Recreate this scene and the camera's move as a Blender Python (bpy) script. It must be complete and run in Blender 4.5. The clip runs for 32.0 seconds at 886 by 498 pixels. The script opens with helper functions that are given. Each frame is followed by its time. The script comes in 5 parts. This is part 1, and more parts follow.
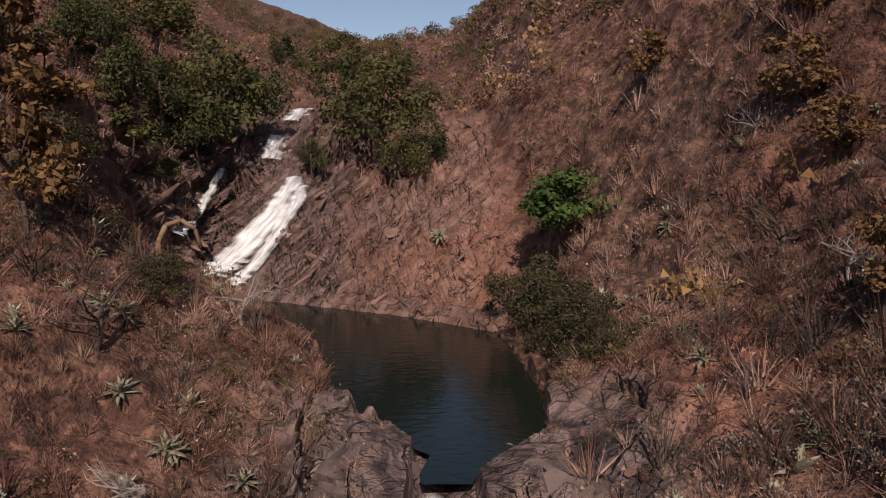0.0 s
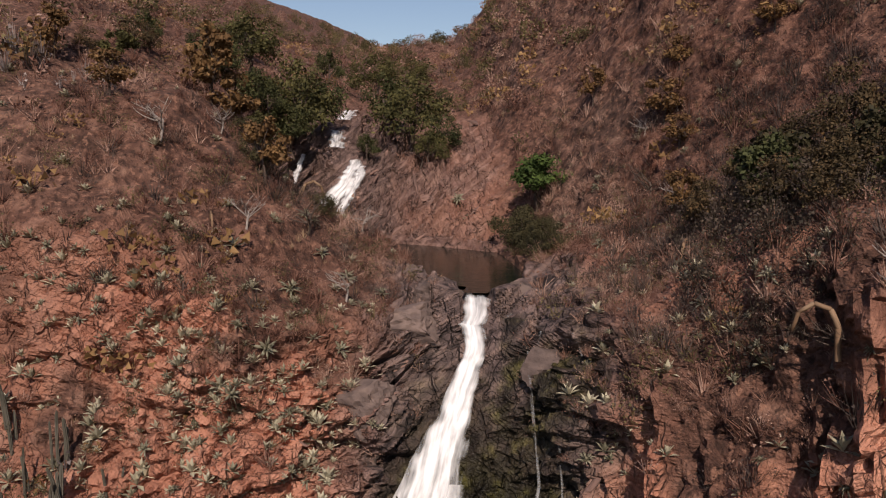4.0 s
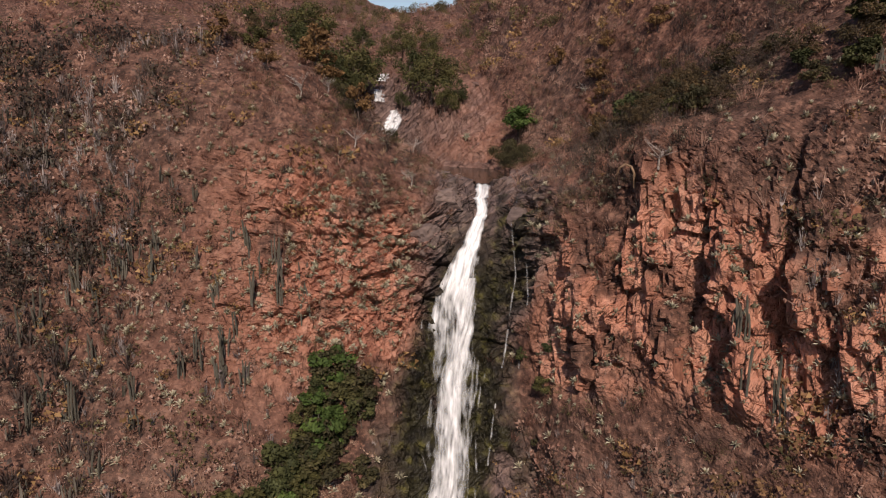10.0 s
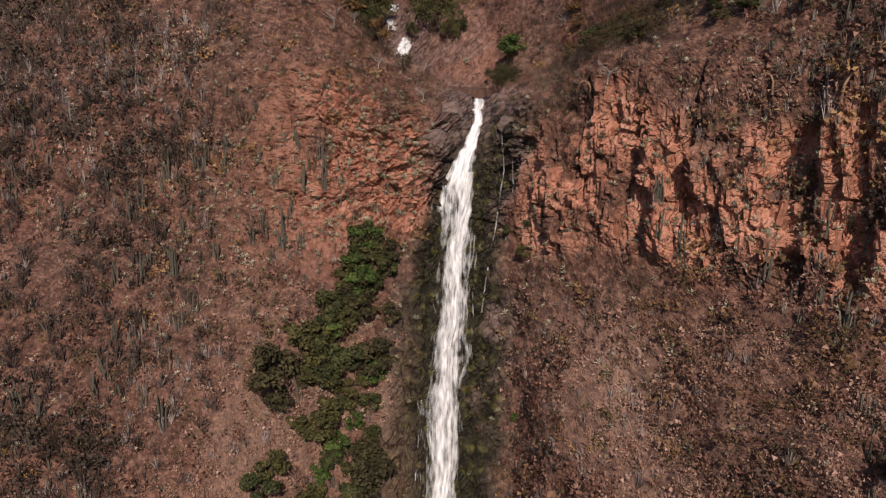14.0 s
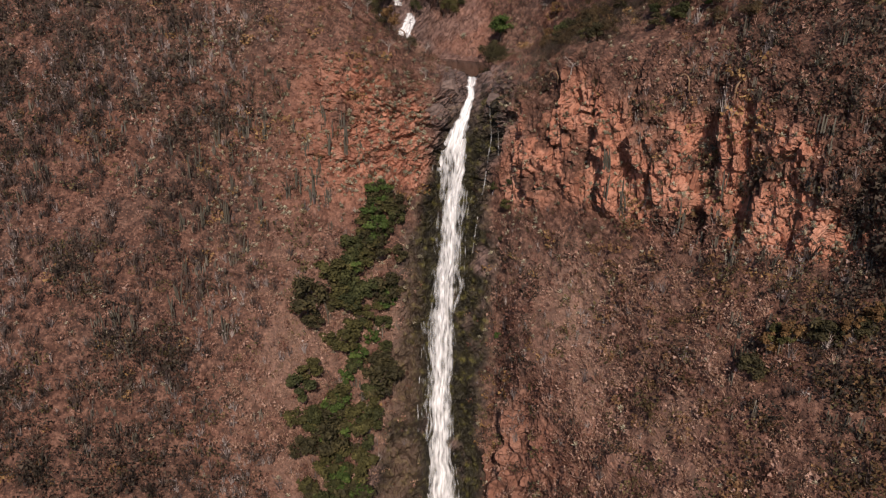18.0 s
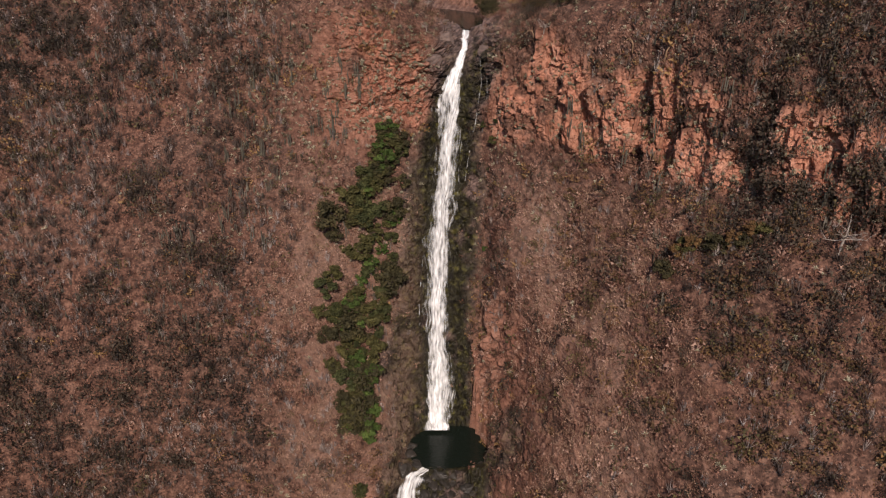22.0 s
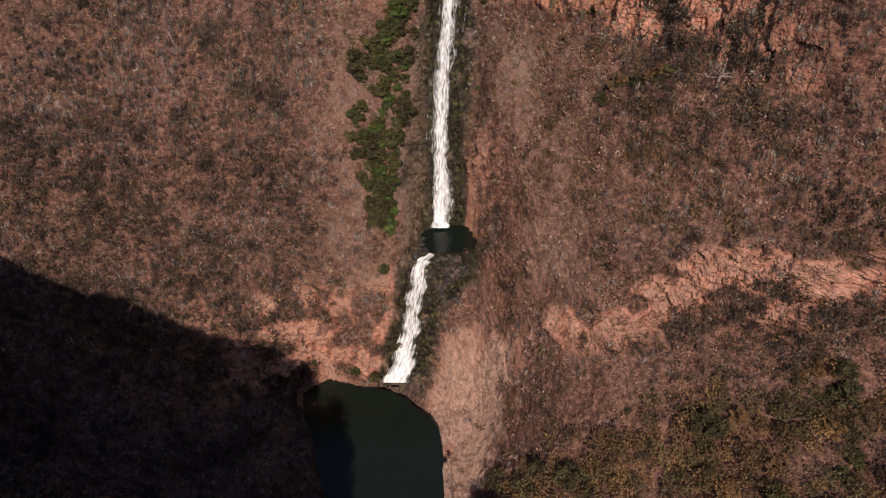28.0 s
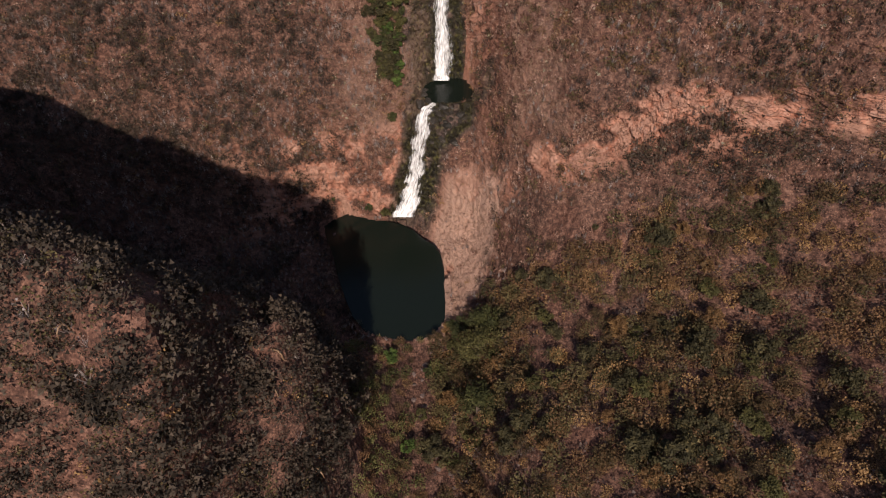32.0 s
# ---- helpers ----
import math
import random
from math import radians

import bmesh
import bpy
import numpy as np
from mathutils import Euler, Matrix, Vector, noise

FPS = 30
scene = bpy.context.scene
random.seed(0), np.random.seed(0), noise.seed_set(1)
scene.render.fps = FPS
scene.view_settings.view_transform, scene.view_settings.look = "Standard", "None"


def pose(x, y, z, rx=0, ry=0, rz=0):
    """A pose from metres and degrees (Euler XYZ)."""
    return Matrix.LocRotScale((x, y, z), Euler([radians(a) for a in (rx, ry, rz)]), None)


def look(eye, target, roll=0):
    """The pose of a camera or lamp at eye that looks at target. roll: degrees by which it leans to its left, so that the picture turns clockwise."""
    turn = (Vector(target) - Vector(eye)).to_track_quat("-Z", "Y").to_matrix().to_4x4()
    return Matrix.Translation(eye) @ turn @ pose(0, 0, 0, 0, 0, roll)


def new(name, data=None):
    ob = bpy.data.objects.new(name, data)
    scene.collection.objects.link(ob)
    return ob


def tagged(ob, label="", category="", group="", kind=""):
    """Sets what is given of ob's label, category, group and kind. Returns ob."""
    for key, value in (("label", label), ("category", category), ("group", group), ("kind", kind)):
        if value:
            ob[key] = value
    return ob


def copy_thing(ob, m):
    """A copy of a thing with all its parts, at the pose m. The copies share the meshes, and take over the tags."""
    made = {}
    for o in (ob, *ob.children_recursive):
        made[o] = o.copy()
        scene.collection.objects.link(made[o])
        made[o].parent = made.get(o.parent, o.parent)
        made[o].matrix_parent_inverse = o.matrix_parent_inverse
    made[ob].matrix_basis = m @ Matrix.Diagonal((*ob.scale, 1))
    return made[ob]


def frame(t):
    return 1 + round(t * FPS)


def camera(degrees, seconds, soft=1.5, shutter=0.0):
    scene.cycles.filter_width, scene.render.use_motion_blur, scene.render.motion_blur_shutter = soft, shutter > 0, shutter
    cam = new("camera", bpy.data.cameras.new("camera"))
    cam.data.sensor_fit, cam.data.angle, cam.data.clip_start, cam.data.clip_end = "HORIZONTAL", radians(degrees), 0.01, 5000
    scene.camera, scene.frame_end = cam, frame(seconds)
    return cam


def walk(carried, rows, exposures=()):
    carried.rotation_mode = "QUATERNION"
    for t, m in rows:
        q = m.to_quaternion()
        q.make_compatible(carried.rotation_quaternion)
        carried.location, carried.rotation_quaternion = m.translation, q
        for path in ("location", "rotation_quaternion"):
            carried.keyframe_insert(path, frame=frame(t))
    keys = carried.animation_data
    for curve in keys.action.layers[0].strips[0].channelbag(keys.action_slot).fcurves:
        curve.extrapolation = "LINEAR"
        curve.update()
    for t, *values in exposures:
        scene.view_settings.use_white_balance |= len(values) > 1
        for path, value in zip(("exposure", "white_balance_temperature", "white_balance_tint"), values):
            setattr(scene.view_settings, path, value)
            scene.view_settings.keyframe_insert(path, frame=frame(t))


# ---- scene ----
cam = camera(64.01, 32.0, 1.1)
PATH = [
    (0, (-1.62, -19.70, 9.81), (-1.62, 29.86, 3.16), -0.09),
    (1, (-2.11, -25.74, 9.72), (-2.04, 23.80, 2.93), 0.01),
    (2, (-2.65, -32.03, 9.66), (-2.51, 17.49, 2.78), 0.05),
    (3, (-3.31, -38.28, 9.54), (-3.06, 11.23, 2.56), 0.11),
    (4, (-4.02, -45.28, 9.46), (-3.66, 4.21, 2.38), 0.23),
    (5, (-4.78, -51.75, 9.45), (-4.25, -2.27, 2.27), 0.36),
    (6, (-5.54, -57.91, 9.46), (-4.82, -8.45, 2.16), 0.49),
    (7, (-6.21, -64.03, 9.45), (-5.34, -14.59, 1.99), 0.57),
    (8, (-6.73, -70.32, 9.38), (-5.79, -20.93, 1.67), 0.54),
    (9, (-7.17, -76.38, 9.25), (-6.23, -27.18, 0.37), 0.38),
    (10, (-7.52, -82.32, 9.18), (-6.66, -33.35, -0.89), 0.15),
    (11, (-7.77, -88.22, 9.05), (-7.01, -39.51, -2.20), 0.05),
    (12, (-8.06, -94.15, 9.21), (-7.30, -45.75, -3.32), 0.04),
    (13, (-8.35, -100.27, 9.36), (-7.57, -52.21, -4.42), 0.05),
    (14, (-8.64, -105.88, 10.02), (-7.79, -58.18, -4.93), 0.14),
    (15, (-8.82, -111.57, 11.63), (-7.94, -64.20, -4.35), 0.22),
    (16, (-8.86, -117.20, 13.91), (-7.98, -70.16, -3.02), 0.27),
    (17, (-8.71, -122.66, 16.59), (-7.91, -75.98, -1.32), 0.30),
    (18, (-8.35, -127.82, 19.40), (-7.68, -81.57, 0.41), 0.26),
    (19, (-7.66, -133.42, 22.24), (-7.28, -87.67, 2.07), 0.22),
    (20, (-6.86, -139.20, 24.95), (-6.74, -94.01, 3.55), 0.09),
    (21, (-5.90, -145.21, 27.57), (-6.06, -100.60, 4.97), -0.00),
    (22, (-4.94, -151.30, 30.31), (-5.35, -107.37, 6.42), -0.08),
    (23, (-4.05, -157.53, 33.27), (-4.71, -114.37, 8.02), -0.17),
    (24, (-3.42, -163.85, 36.18), (-4.26, -121.50, 9.62), -0.28),
    (25, (-3.14, -170.46, 39.09), (-4.06, -128.99, 11.17), -0.35),
    (26, (-3.21, -177.41, 42.28), (-4.10, -136.96, 12.90), -0.34),
    (27, (-3.49, -184.61, 45.67), (-4.28, -145.31, 14.76), -0.30),
    (28, (-3.80, -191.94, 49.16), (-4.49, -153.92, 16.69), -0.26),
    (29, (-4.01, -199.32, 52.67), (-4.60, -162.70, 18.63), -0.23),
    (30, (-4.09, -206.58, 56.15), (-4.65, -171.47, 20.56), -0.28),
    (31, (-3.87, -213.68, 59.50), (-4.45, -180.06, 22.49), -0.37),
    (32, (-3.62, -221.04, 63.02), (-4.25, -189.09, 24.56), -0.50),
]
walk(cam, [(t, look(eye, target, roll)) for t, eye, target, roll in PATH], [(0.0, 0.0, 6820, 18), (3.0, 0.05, 6820, 18), (9.0, 0.12, 6820, 18), (22.0, 0.12, 6820, 18), (27.0, 0.20, 6820, 18), (32.0, 0.22, 6820, 18)])

# ---------------- world, sun ----------------
SUN_DIR = Vector((0.02, -0.745, 0.66)).normalized()      # towards the sun
world = bpy.data.worlds.new("sky")
scene.world = world
world.use_nodes = True
wn = world.node_tree
sky = wn.nodes.new("ShaderNodeTexSky")
sky.sky_type, sky.sun_disc = "NISHITA", False
sky.sun_elevation = math.asin(SUN_DIR.z)
sky.sun_rotation = math.atan2(SUN_DIR.x, SUN_DIR.y)
sky.air_density, sky.dust_density, sky.ozone_density = 1.0, 0.6, 1.5
wn.links.new(sky.outputs[0], wn.nodes["Background"].inputs[0])
wn.nodes["Background"].inputs[1].default_value = 0.088
sun = new("sun", bpy.data.lights.new("sun", "SUN"))
sun.data.energy, sun.data.angle, sun.data.color = 3.85, radians(0.55), (1.0, 0.90, 0.78)
sun.matrix_world = look(SUN_DIR * 300, (0, 0, 0))


# ---------------- numeric helpers ----------------
def hash3(i, j, k, seed):
    h = (i.astype(np.int64) * 374761393 + j.astype(np.int64) * 668265263 + k.astype(np.int64) * 2147483647 + seed * 974634777) & 0x7FFFFFFF
    h = (h ^ (h >> 13)) * 1274126177 & 0x7FFFFFFF
    h = (h ^ (h >> 16)) * 668265263 & 0x7FFFFFFF
    return ((h ^ (h >> 15)) & 0xFFFF) / 65535.0


def vnoise(p, seed=0):
    """Smooth value noise in 0..1 at the rows of p."""
    b = np.floor(p)
    f = p - b
    f = f * f * (3 - 2 * f)
    i, j, k = b[..., 0], b[..., 1], b[..., 2]
    out = 0
    for a in (0, 1):
        for c in (0, 1):
            for d in (0, 1):
                w = (f[..., 0] if a else 1 - f[..., 0]) * (f[..., 1] if c else 1 - f[..., 1]) * (f[..., 2] if d else 1 - f[..., 2])
                out = out + w * hash3(i + a, j + c, k + d, seed)
    return out


def fbm(p, octaves=4, seed=0, gain=0.5):
    out, amp, tot = 0, 1.0, 0
    for o in range(octaves):
        out = out + amp * vnoise(p * 2.03 ** o, seed + o)
        tot += amp
        amp *= gain
    return out / tot


def cells(p, seed=0):
    """Distance to the nearest and second cell centre, and that cell's random value."""
    b = np.floor(p)
    d1 = np.full(p.shape[:-1], 9.0)
    d2 = d1.copy()
    val = np.zeros(p.shape[:-1])
    for a in (-1, 0, 1):
        for c in (-1, 0, 1):
            for e in (-1, 0, 1):
                q = b + (a, c, e)
                i, j, k = q[..., 0], q[..., 1], q[..., 2]
                o = np.stack([hash3(i, j, k, seed + s) for s in (1, 2, 3)], -1)
                d = np.linalg.norm(q + o - p, axis=-1)
                near = d < d1
                d2 = np.where(near, d1, np.minimum(d2, d))
                d1 = np.where(near, d, d1)
                val = np.where(near, hash3(i, j, k, seed + 4), val)
    return d1, d2, val


def facets(a, b, seed=0):
    """Broken faces on a wall: edge distance, height, lean across and down each face, cells of unit size in a and b."""
    ia, ib = np.floor(a), np.floor(b)
    d1 = np.full(a.shape, 9.0)
    d2, val, lean = d1.copy(), np.zeros(a.shape), np.zeros(a.shape)
    zero = np.zeros(a.shape)
    for i in (-1, 0, 1):
        for j in (-1, 0, 1):
            qa, qb = ia + i, ib + j
            da = a - qa - 0.15 - 0.7 * hash3(qa, qb, zero, seed + 1)
            db = b - qb - 0.15 - 0.7 * hash3(qa, qb, zero, seed + 2)
            d = np.hypot(da, db)
            near = d < d1
            d2 = np.where(near, d1, np.minimum(d2, d))
            d1 = np.where(near, d, d1)
            val = np.where(near, hash3(qa, qb, zero, seed + 3) - 0.5, val)
            lean = np.where(near, (hash3(qa, qb, zero, seed + 4) - 0.5) * da + (hash3(qa, qb, zero, seed + 5) - 0.35) * db, lean)
    return d2 - d1, val, lean


def step(a, b, x):
    t = np.clip((x - a) / (b - a), 0, 1)
    return t * t * (3 - 2 * t)


def pchip(xs, ys, xq):
    """Monotone cubic through ys (first axis over xs) at xq."""
    xs = np.asarray(xs, float)
    h = np.diff(xs)
    sh = (-1,) + (1,) * (ys.ndim - 1)
    d = np.diff(ys, axis=0) / h.reshape(sh)
    m = np.zeros_like(ys)
    prod = d[:-1] * d[1:]
    m[1:-1] = np.where(prod > 0, 2 * prod / np.where(prod > 0, d[:-1] + d[1:], 1), 0)
    m[0], m[-1] = d[0], d[-1]
    i = np.clip(np.searchsorted(xs, xq) - 1, 0, len(xs) - 2)
    t = ((xq - xs[i]) / h[i]).reshape(sh)
    hh = h[i].reshape(sh)
    return ((1 + 2 * t) * (1 - t) ** 2) * ys[i] + t * (1 - t) ** 2 * hh * m[i] + t * t * (3 - 2 * t) * ys[i + 1] + t * t * (t - 1) * hh * m[i + 1]


def poly_sd(x, y, poly):
    """Signed distance to a closed outline, negative inside."""
    d = np.full(x.shape, 1e9)
    inside = np.zeros(x.shape, bool)
    for (ax, ay), (bx, by) in zip(poly, poly[1:] + poly[:1]):
        ex, ey = bx - ax, by - ay
        t = np.clip(((x - ax) * ex + (y - ay) * ey) / (ex * ex + ey * ey), 0, 1)
        d = np.minimum(d, np.hypot(x - ax - t * ex, y - ay - t * ey))
        cross = (ay > y) != (by > y)
        inside ^= cross & (x < (bx - ax) * (y - ay) / (by - ay + 1e-12) + ax)
    return np.where(inside, -d, d)


# ---------------- materials ----------------
def nodes(name, rough=0.9):
    m = bpy.data.materials.new(name)
    m.use_nodes = True
    n = m.node_tree
    b = n.nodes["Principled BSDF"]
    b.inputs["Roughness"].default_value = rough
    b.inputs["Specular IOR Level"].default_value = 0.25
    return m, n, b


def tex(n, kind, scale, detail=4, coord="Object", stretch=(1, 1, 1)):
    c = n.nodes.new("ShaderNodeTexCoord")
    mp = n.nodes.new("ShaderNodeMapping")
    mp.inputs["Scale"].default_value = stretch
    n.links.new(c.outputs[coord], mp.inputs[0])
    t = n.nodes.new(kind)
    t.inputs["Scale"].default_value = scale
    if "Detail" in t.inputs:
        t.inputs["Detail"].default_value = detail
    n.links.new(mp.outputs[0], t.inputs["Vector"])
    return t


def ramp(n, fac, stops):
    r = n.nodes.new("ShaderNodeValToRGB")
    while len(r.color_ramp.elements) < len(stops):
        r.color_ramp.elements.new(0.5)
    for e, (p, c) in zip(r.color_ramp.elements, stops):
        e.position, e.color = p, (*c, 1)
    n.links.new(fac, r.inputs[0])
    return r.outputs[0]


def mix(n, fac, a, b, mode="MIX"):
    x = n.nodes.new("ShaderNodeMix")
    x.data_type, x.blend_type = "RGBA", mode
    for s, v in ((0, fac), (6, a), (7, b)):
        if isinstance(v, (int, float)):
            x.inputs[s].default_value = v
        elif isinstance(v, tuple):
            x.inputs[s].default_value = (*v, 1)
        else:
            n.links.new(v, x.inputs[s])
    return x.outputs[2]


def math_node(n, op, a, b=0.0):
    x = n.nodes.new("ShaderNodeMath")
    x.operation = op
    x.use_clamp = op == "MULTIPLY_ADD"
    for s, v in ((0, a), (1, b)):
        if isinstance(v, (int, float)):
            x.inputs[s].default_value = v
        else:
            n.links.new(v, x.inputs[s])
    return x.outputs[0]


def bump(n, b, height, strength, dist):
    x = n.nodes.new("ShaderNodeBump")
    x.inputs["Strength"].default_value, x.inputs["Distance"].default_value = strength, dist
    n.links.new(height, x.inputs["Height"])
    n.links.new(x.outputs[0], b.inputs["Normal"])


def ground_material():
    m, n, b = nodes("hillside", 0.92)
    a = n.nodes.new("ShaderNodeAttribute")
    a.attribute_name = "zone"
    sp = n.nodes.new("ShaderNodeSeparateColor")
    n.links.new(a.outputs["Color"], sp.inputs[0])
    big = math_node(n, "MULTIPLY", math_node(n, "SUBTRACT", tex(n, "ShaderNodeTexNoise", 0.07, 5).outputs[0], 0.3), 2.4)
    mid = tex(n, "ShaderNodeTexNoise", 0.9, 6).outputs[0]
    fine = tex(n, "ShaderNodeTexNoise", 7.0, 5).outputs[0]
    soil = mix(n, big, ramp(n, mid, [(0.3, (0.050, 0.024, 0.018)), (0.5, (0.135, 0.062, 0.043)), (0.72, (0.27, 0.140, 0.098))]),
               ramp(n, mid, [(0.3, (0.040, 0.024, 0.018)), (0.55, (0.115, 0.066, 0.050)), (0.8, (0.24, 0.15, 0.11))]))
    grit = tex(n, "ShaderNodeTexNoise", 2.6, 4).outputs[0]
    # soil colour drops to near black in blotches where the grit noise is high
    dark_fleck = math_node(n, "MINIMUM", math_node(n, "MAXIMUM", math_node(n, "MULTIPLY", math_node(n, "SUBTRACT", grit, 0.54), 7.0), 0.0), 0.75)
    soil = mix(n, dark_fleck, soil, (0.030, 0.017, 0.013))
    stone = math_node(n, "MINIMUM", math_node(n, "MAXIMUM", math_node(n, "MULTIPLY", math_node(n, "SUBTRACT", 0.42, grit), 8.0), 0.0), 0.6)
    soil = mix(n, stone, soil, (0.32, 0.165, 0.112))
    # bare orange-red rock with paler fresh faces and dark joints
    strata = tex(n, "ShaderNodeTexNoise", 0.5, 6, stretch=(1, 1, 0.35)).outputs[0]
    rock = ramp(n, strata, [(0.28, (0.34, 0.130, 0.084)), (0.45, (0.55, 0.243, 0.155)), (0.62, (0.66, 0.325, 0.220)), (0.8, (0.72, 0.43, 0.32))])
    rock = mix(n, math_node(n, "MULTIPLY", fine, 0.3), rock, (0.17, 0.10, 0.085))
    warp = n.nodes.new("ShaderNodeTexCoord")
    soft_n = tex(n, "ShaderNodeTexNoise", 0.7, 3)
    shift = n.nodes.new("ShaderNodeVectorMath")
    shift.operation = "MULTIPLY_ADD"
    shift.inputs[1].default_value = (0.7, 0.7, 0.7)
    n.links.new(soft_n.outputs["Color"], shift.inputs[0])
    n.links.new(warp.outputs["Object"], shift.inputs[2])
    joints = []
    for sc, st in ((0.55, (1, 1, 0.45)), (1.7, (1, 1, 0.7))):
        mp = n.nodes.new("ShaderNodeMapping")
        mp.inputs["Scale"].default_value = st
        mp.inputs["Rotation"].default_value = (0.3, 0.35, 0.2)
        n.links.new(shift.outputs[0], mp.inputs[0])
        vo = n.nodes.new("ShaderNodeTexVoronoi")
        vo.feature = "DISTANCE_TO_EDGE"
        vo.inputs["Scale"].default_value = sc
        n.links.new(mp.outputs[0], vo.inputs["Vector"])
        mr = n.nodes.new("ShaderNodeMapRange")
        mr.inputs["From Min"].default_value, mr.inputs["From Max"].default_value = 0.0, 0.035
        n.links.new(vo.outputs["Distance"], mr.inputs[0])
        joints.append(mr.outputs[0])
    joint = math_node(n, "MULTIPLY", joints[0], math_node(n, "ADD", math_node(n, "MULTIPLY", joints[1], 0.6), 0.4))
    dirt = math_node(n, "SUBTRACT", 1.0, joint)
    gate = math_node(n, "MULTIPLY", math_node(n, "SUBTRACT", tex(n, "ShaderNodeTexNoise", 0.8, 3).outputs[0], 0.42), 5.0)
    gate = math_node(n, "MINIMUM", math_node(n, "MAXIMUM", gate, 0.0), 1.0)
    dirt = math_node(n, "MULTIPLY", dirt, gate)
    # thin slanting beds: noise drawn out along the beds' plane
    tilt = n.nodes.new("ShaderNodeVectorMath")
    tilt.operation = "DOT_PRODUCT"
    tilt.inputs[1].default_value = (0.58, 0.12, -0.8)
    n.links.new(shift.outputs[0], tilt.inputs[0])
    flat = n.nodes.new("ShaderNodeSeparateXYZ")
    n.links.new(warp.outputs["Object"], flat.inputs[0])
    beds = n.nodes.new("ShaderNodeCombineXYZ")
    n.links.new(math_node(n, "MULTIPLY", tilt.outputs["Value"], 3.2), beds.inputs[0])
    n.links.new(math_node(n, "MULTIPLY", flat.outputs[0], 0.35), beds.inputs[1])
    n.links.new(math_node(n, "MULTIPLY", flat.outputs[1], 0.35), beds.inputs[2])
    bed_n = n.nodes.new("ShaderNodeTexNoise")
    bed_n.inputs["Scale"].default_value = 1.0
    bed_n.inputs["Detail"].default_value = 5
    n.links.new(beds.outputs[0], bed_n.inputs["Vector"])
    bed = bed_n.outputs[0]
    seam = math_node(n, "MINIMUM", math_node(n, "MAXIMUM", math_node(n, "MULTIPLY", math_node(n, "SUBTRACT", 0.46, bed), 10.0), 0.0), 1.0)
    rock = mix(n, math_node(n, "MULTIPLY", dirt, 0.35), rock, (0.085, 0.042, 0.032))
    grey = ramp(n, mid, [(0.3, (0.06, 0.045, 0.042)), (0.52, (0.17, 0.12, 0.108)), (0.72, (0.32, 0.225, 0.195))])
    moss = ramp(n, mid, [(0.35, (0.014, 0.012, 0.009)), (0.55, (0.036, 0.032, 0.017)), (0.72, (0.11, 0.10, 0.03))])
    grey = mix(n, 0.55, grey, ramp(n, bed, [(0.36, (0.040, 0.030, 0.029)), (0.5, (0.14, 0.098, 0.092)), (0.62, (0.33, 0.225, 0.19))]))
    grey = mix(n, math_node(n, "MULTIPLY", math_node(n, "MAXIMUM", math_node(n, "MULTIPLY", dirt, 0.4), seam), 0.6), grey, (0.035, 0.026, 0.024))
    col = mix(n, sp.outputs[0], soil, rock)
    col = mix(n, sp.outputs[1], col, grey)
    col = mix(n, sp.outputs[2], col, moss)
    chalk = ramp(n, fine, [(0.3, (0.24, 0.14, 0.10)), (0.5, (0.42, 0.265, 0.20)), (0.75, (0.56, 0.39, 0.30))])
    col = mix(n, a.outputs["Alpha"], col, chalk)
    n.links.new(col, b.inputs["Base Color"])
    r = math_node(n, "MULTIPLY", sp.outputs[2], 0.55)
    n.links.new(math_node(n, "SUBTRACT", 0.92, r), b.inputs["Roughness"])
    stony = math_node(n, "MAXIMUM", sp.outputs[0], sp.outputs[1])
    h = math_node(n, "ADD", math_node(n, "MULTIPLY", mid, 1.0), math_node(n, "MULTIPLY", fine, 0.35))
    h = math_node(n, "ADD", h, math_node(n, "MULTIPLY", math_node(n, "SUBTRACT", bed, dirt), math_node(n, "MULTIPLY", stony, 1.3)))
    bump(n, b, h, 1.0, 0.5)
    return m


def water_material(name, deep, rough=0.06):
    m, n, b = nodes(name, rough)
    b.inputs["Base Color"].default_value = (*deep, 1)
    b.inputs["IOR"].default_value = 1.33
    b.inputs["Specular IOR Level"].default_value = 0.5
    w = tex(n, "ShaderNodeTexNoise", 1.6, 3, stretch=(1, 1.8, 1)).outputs[0]
    bump(n, b, w, 0.25, 0.08)
    return m


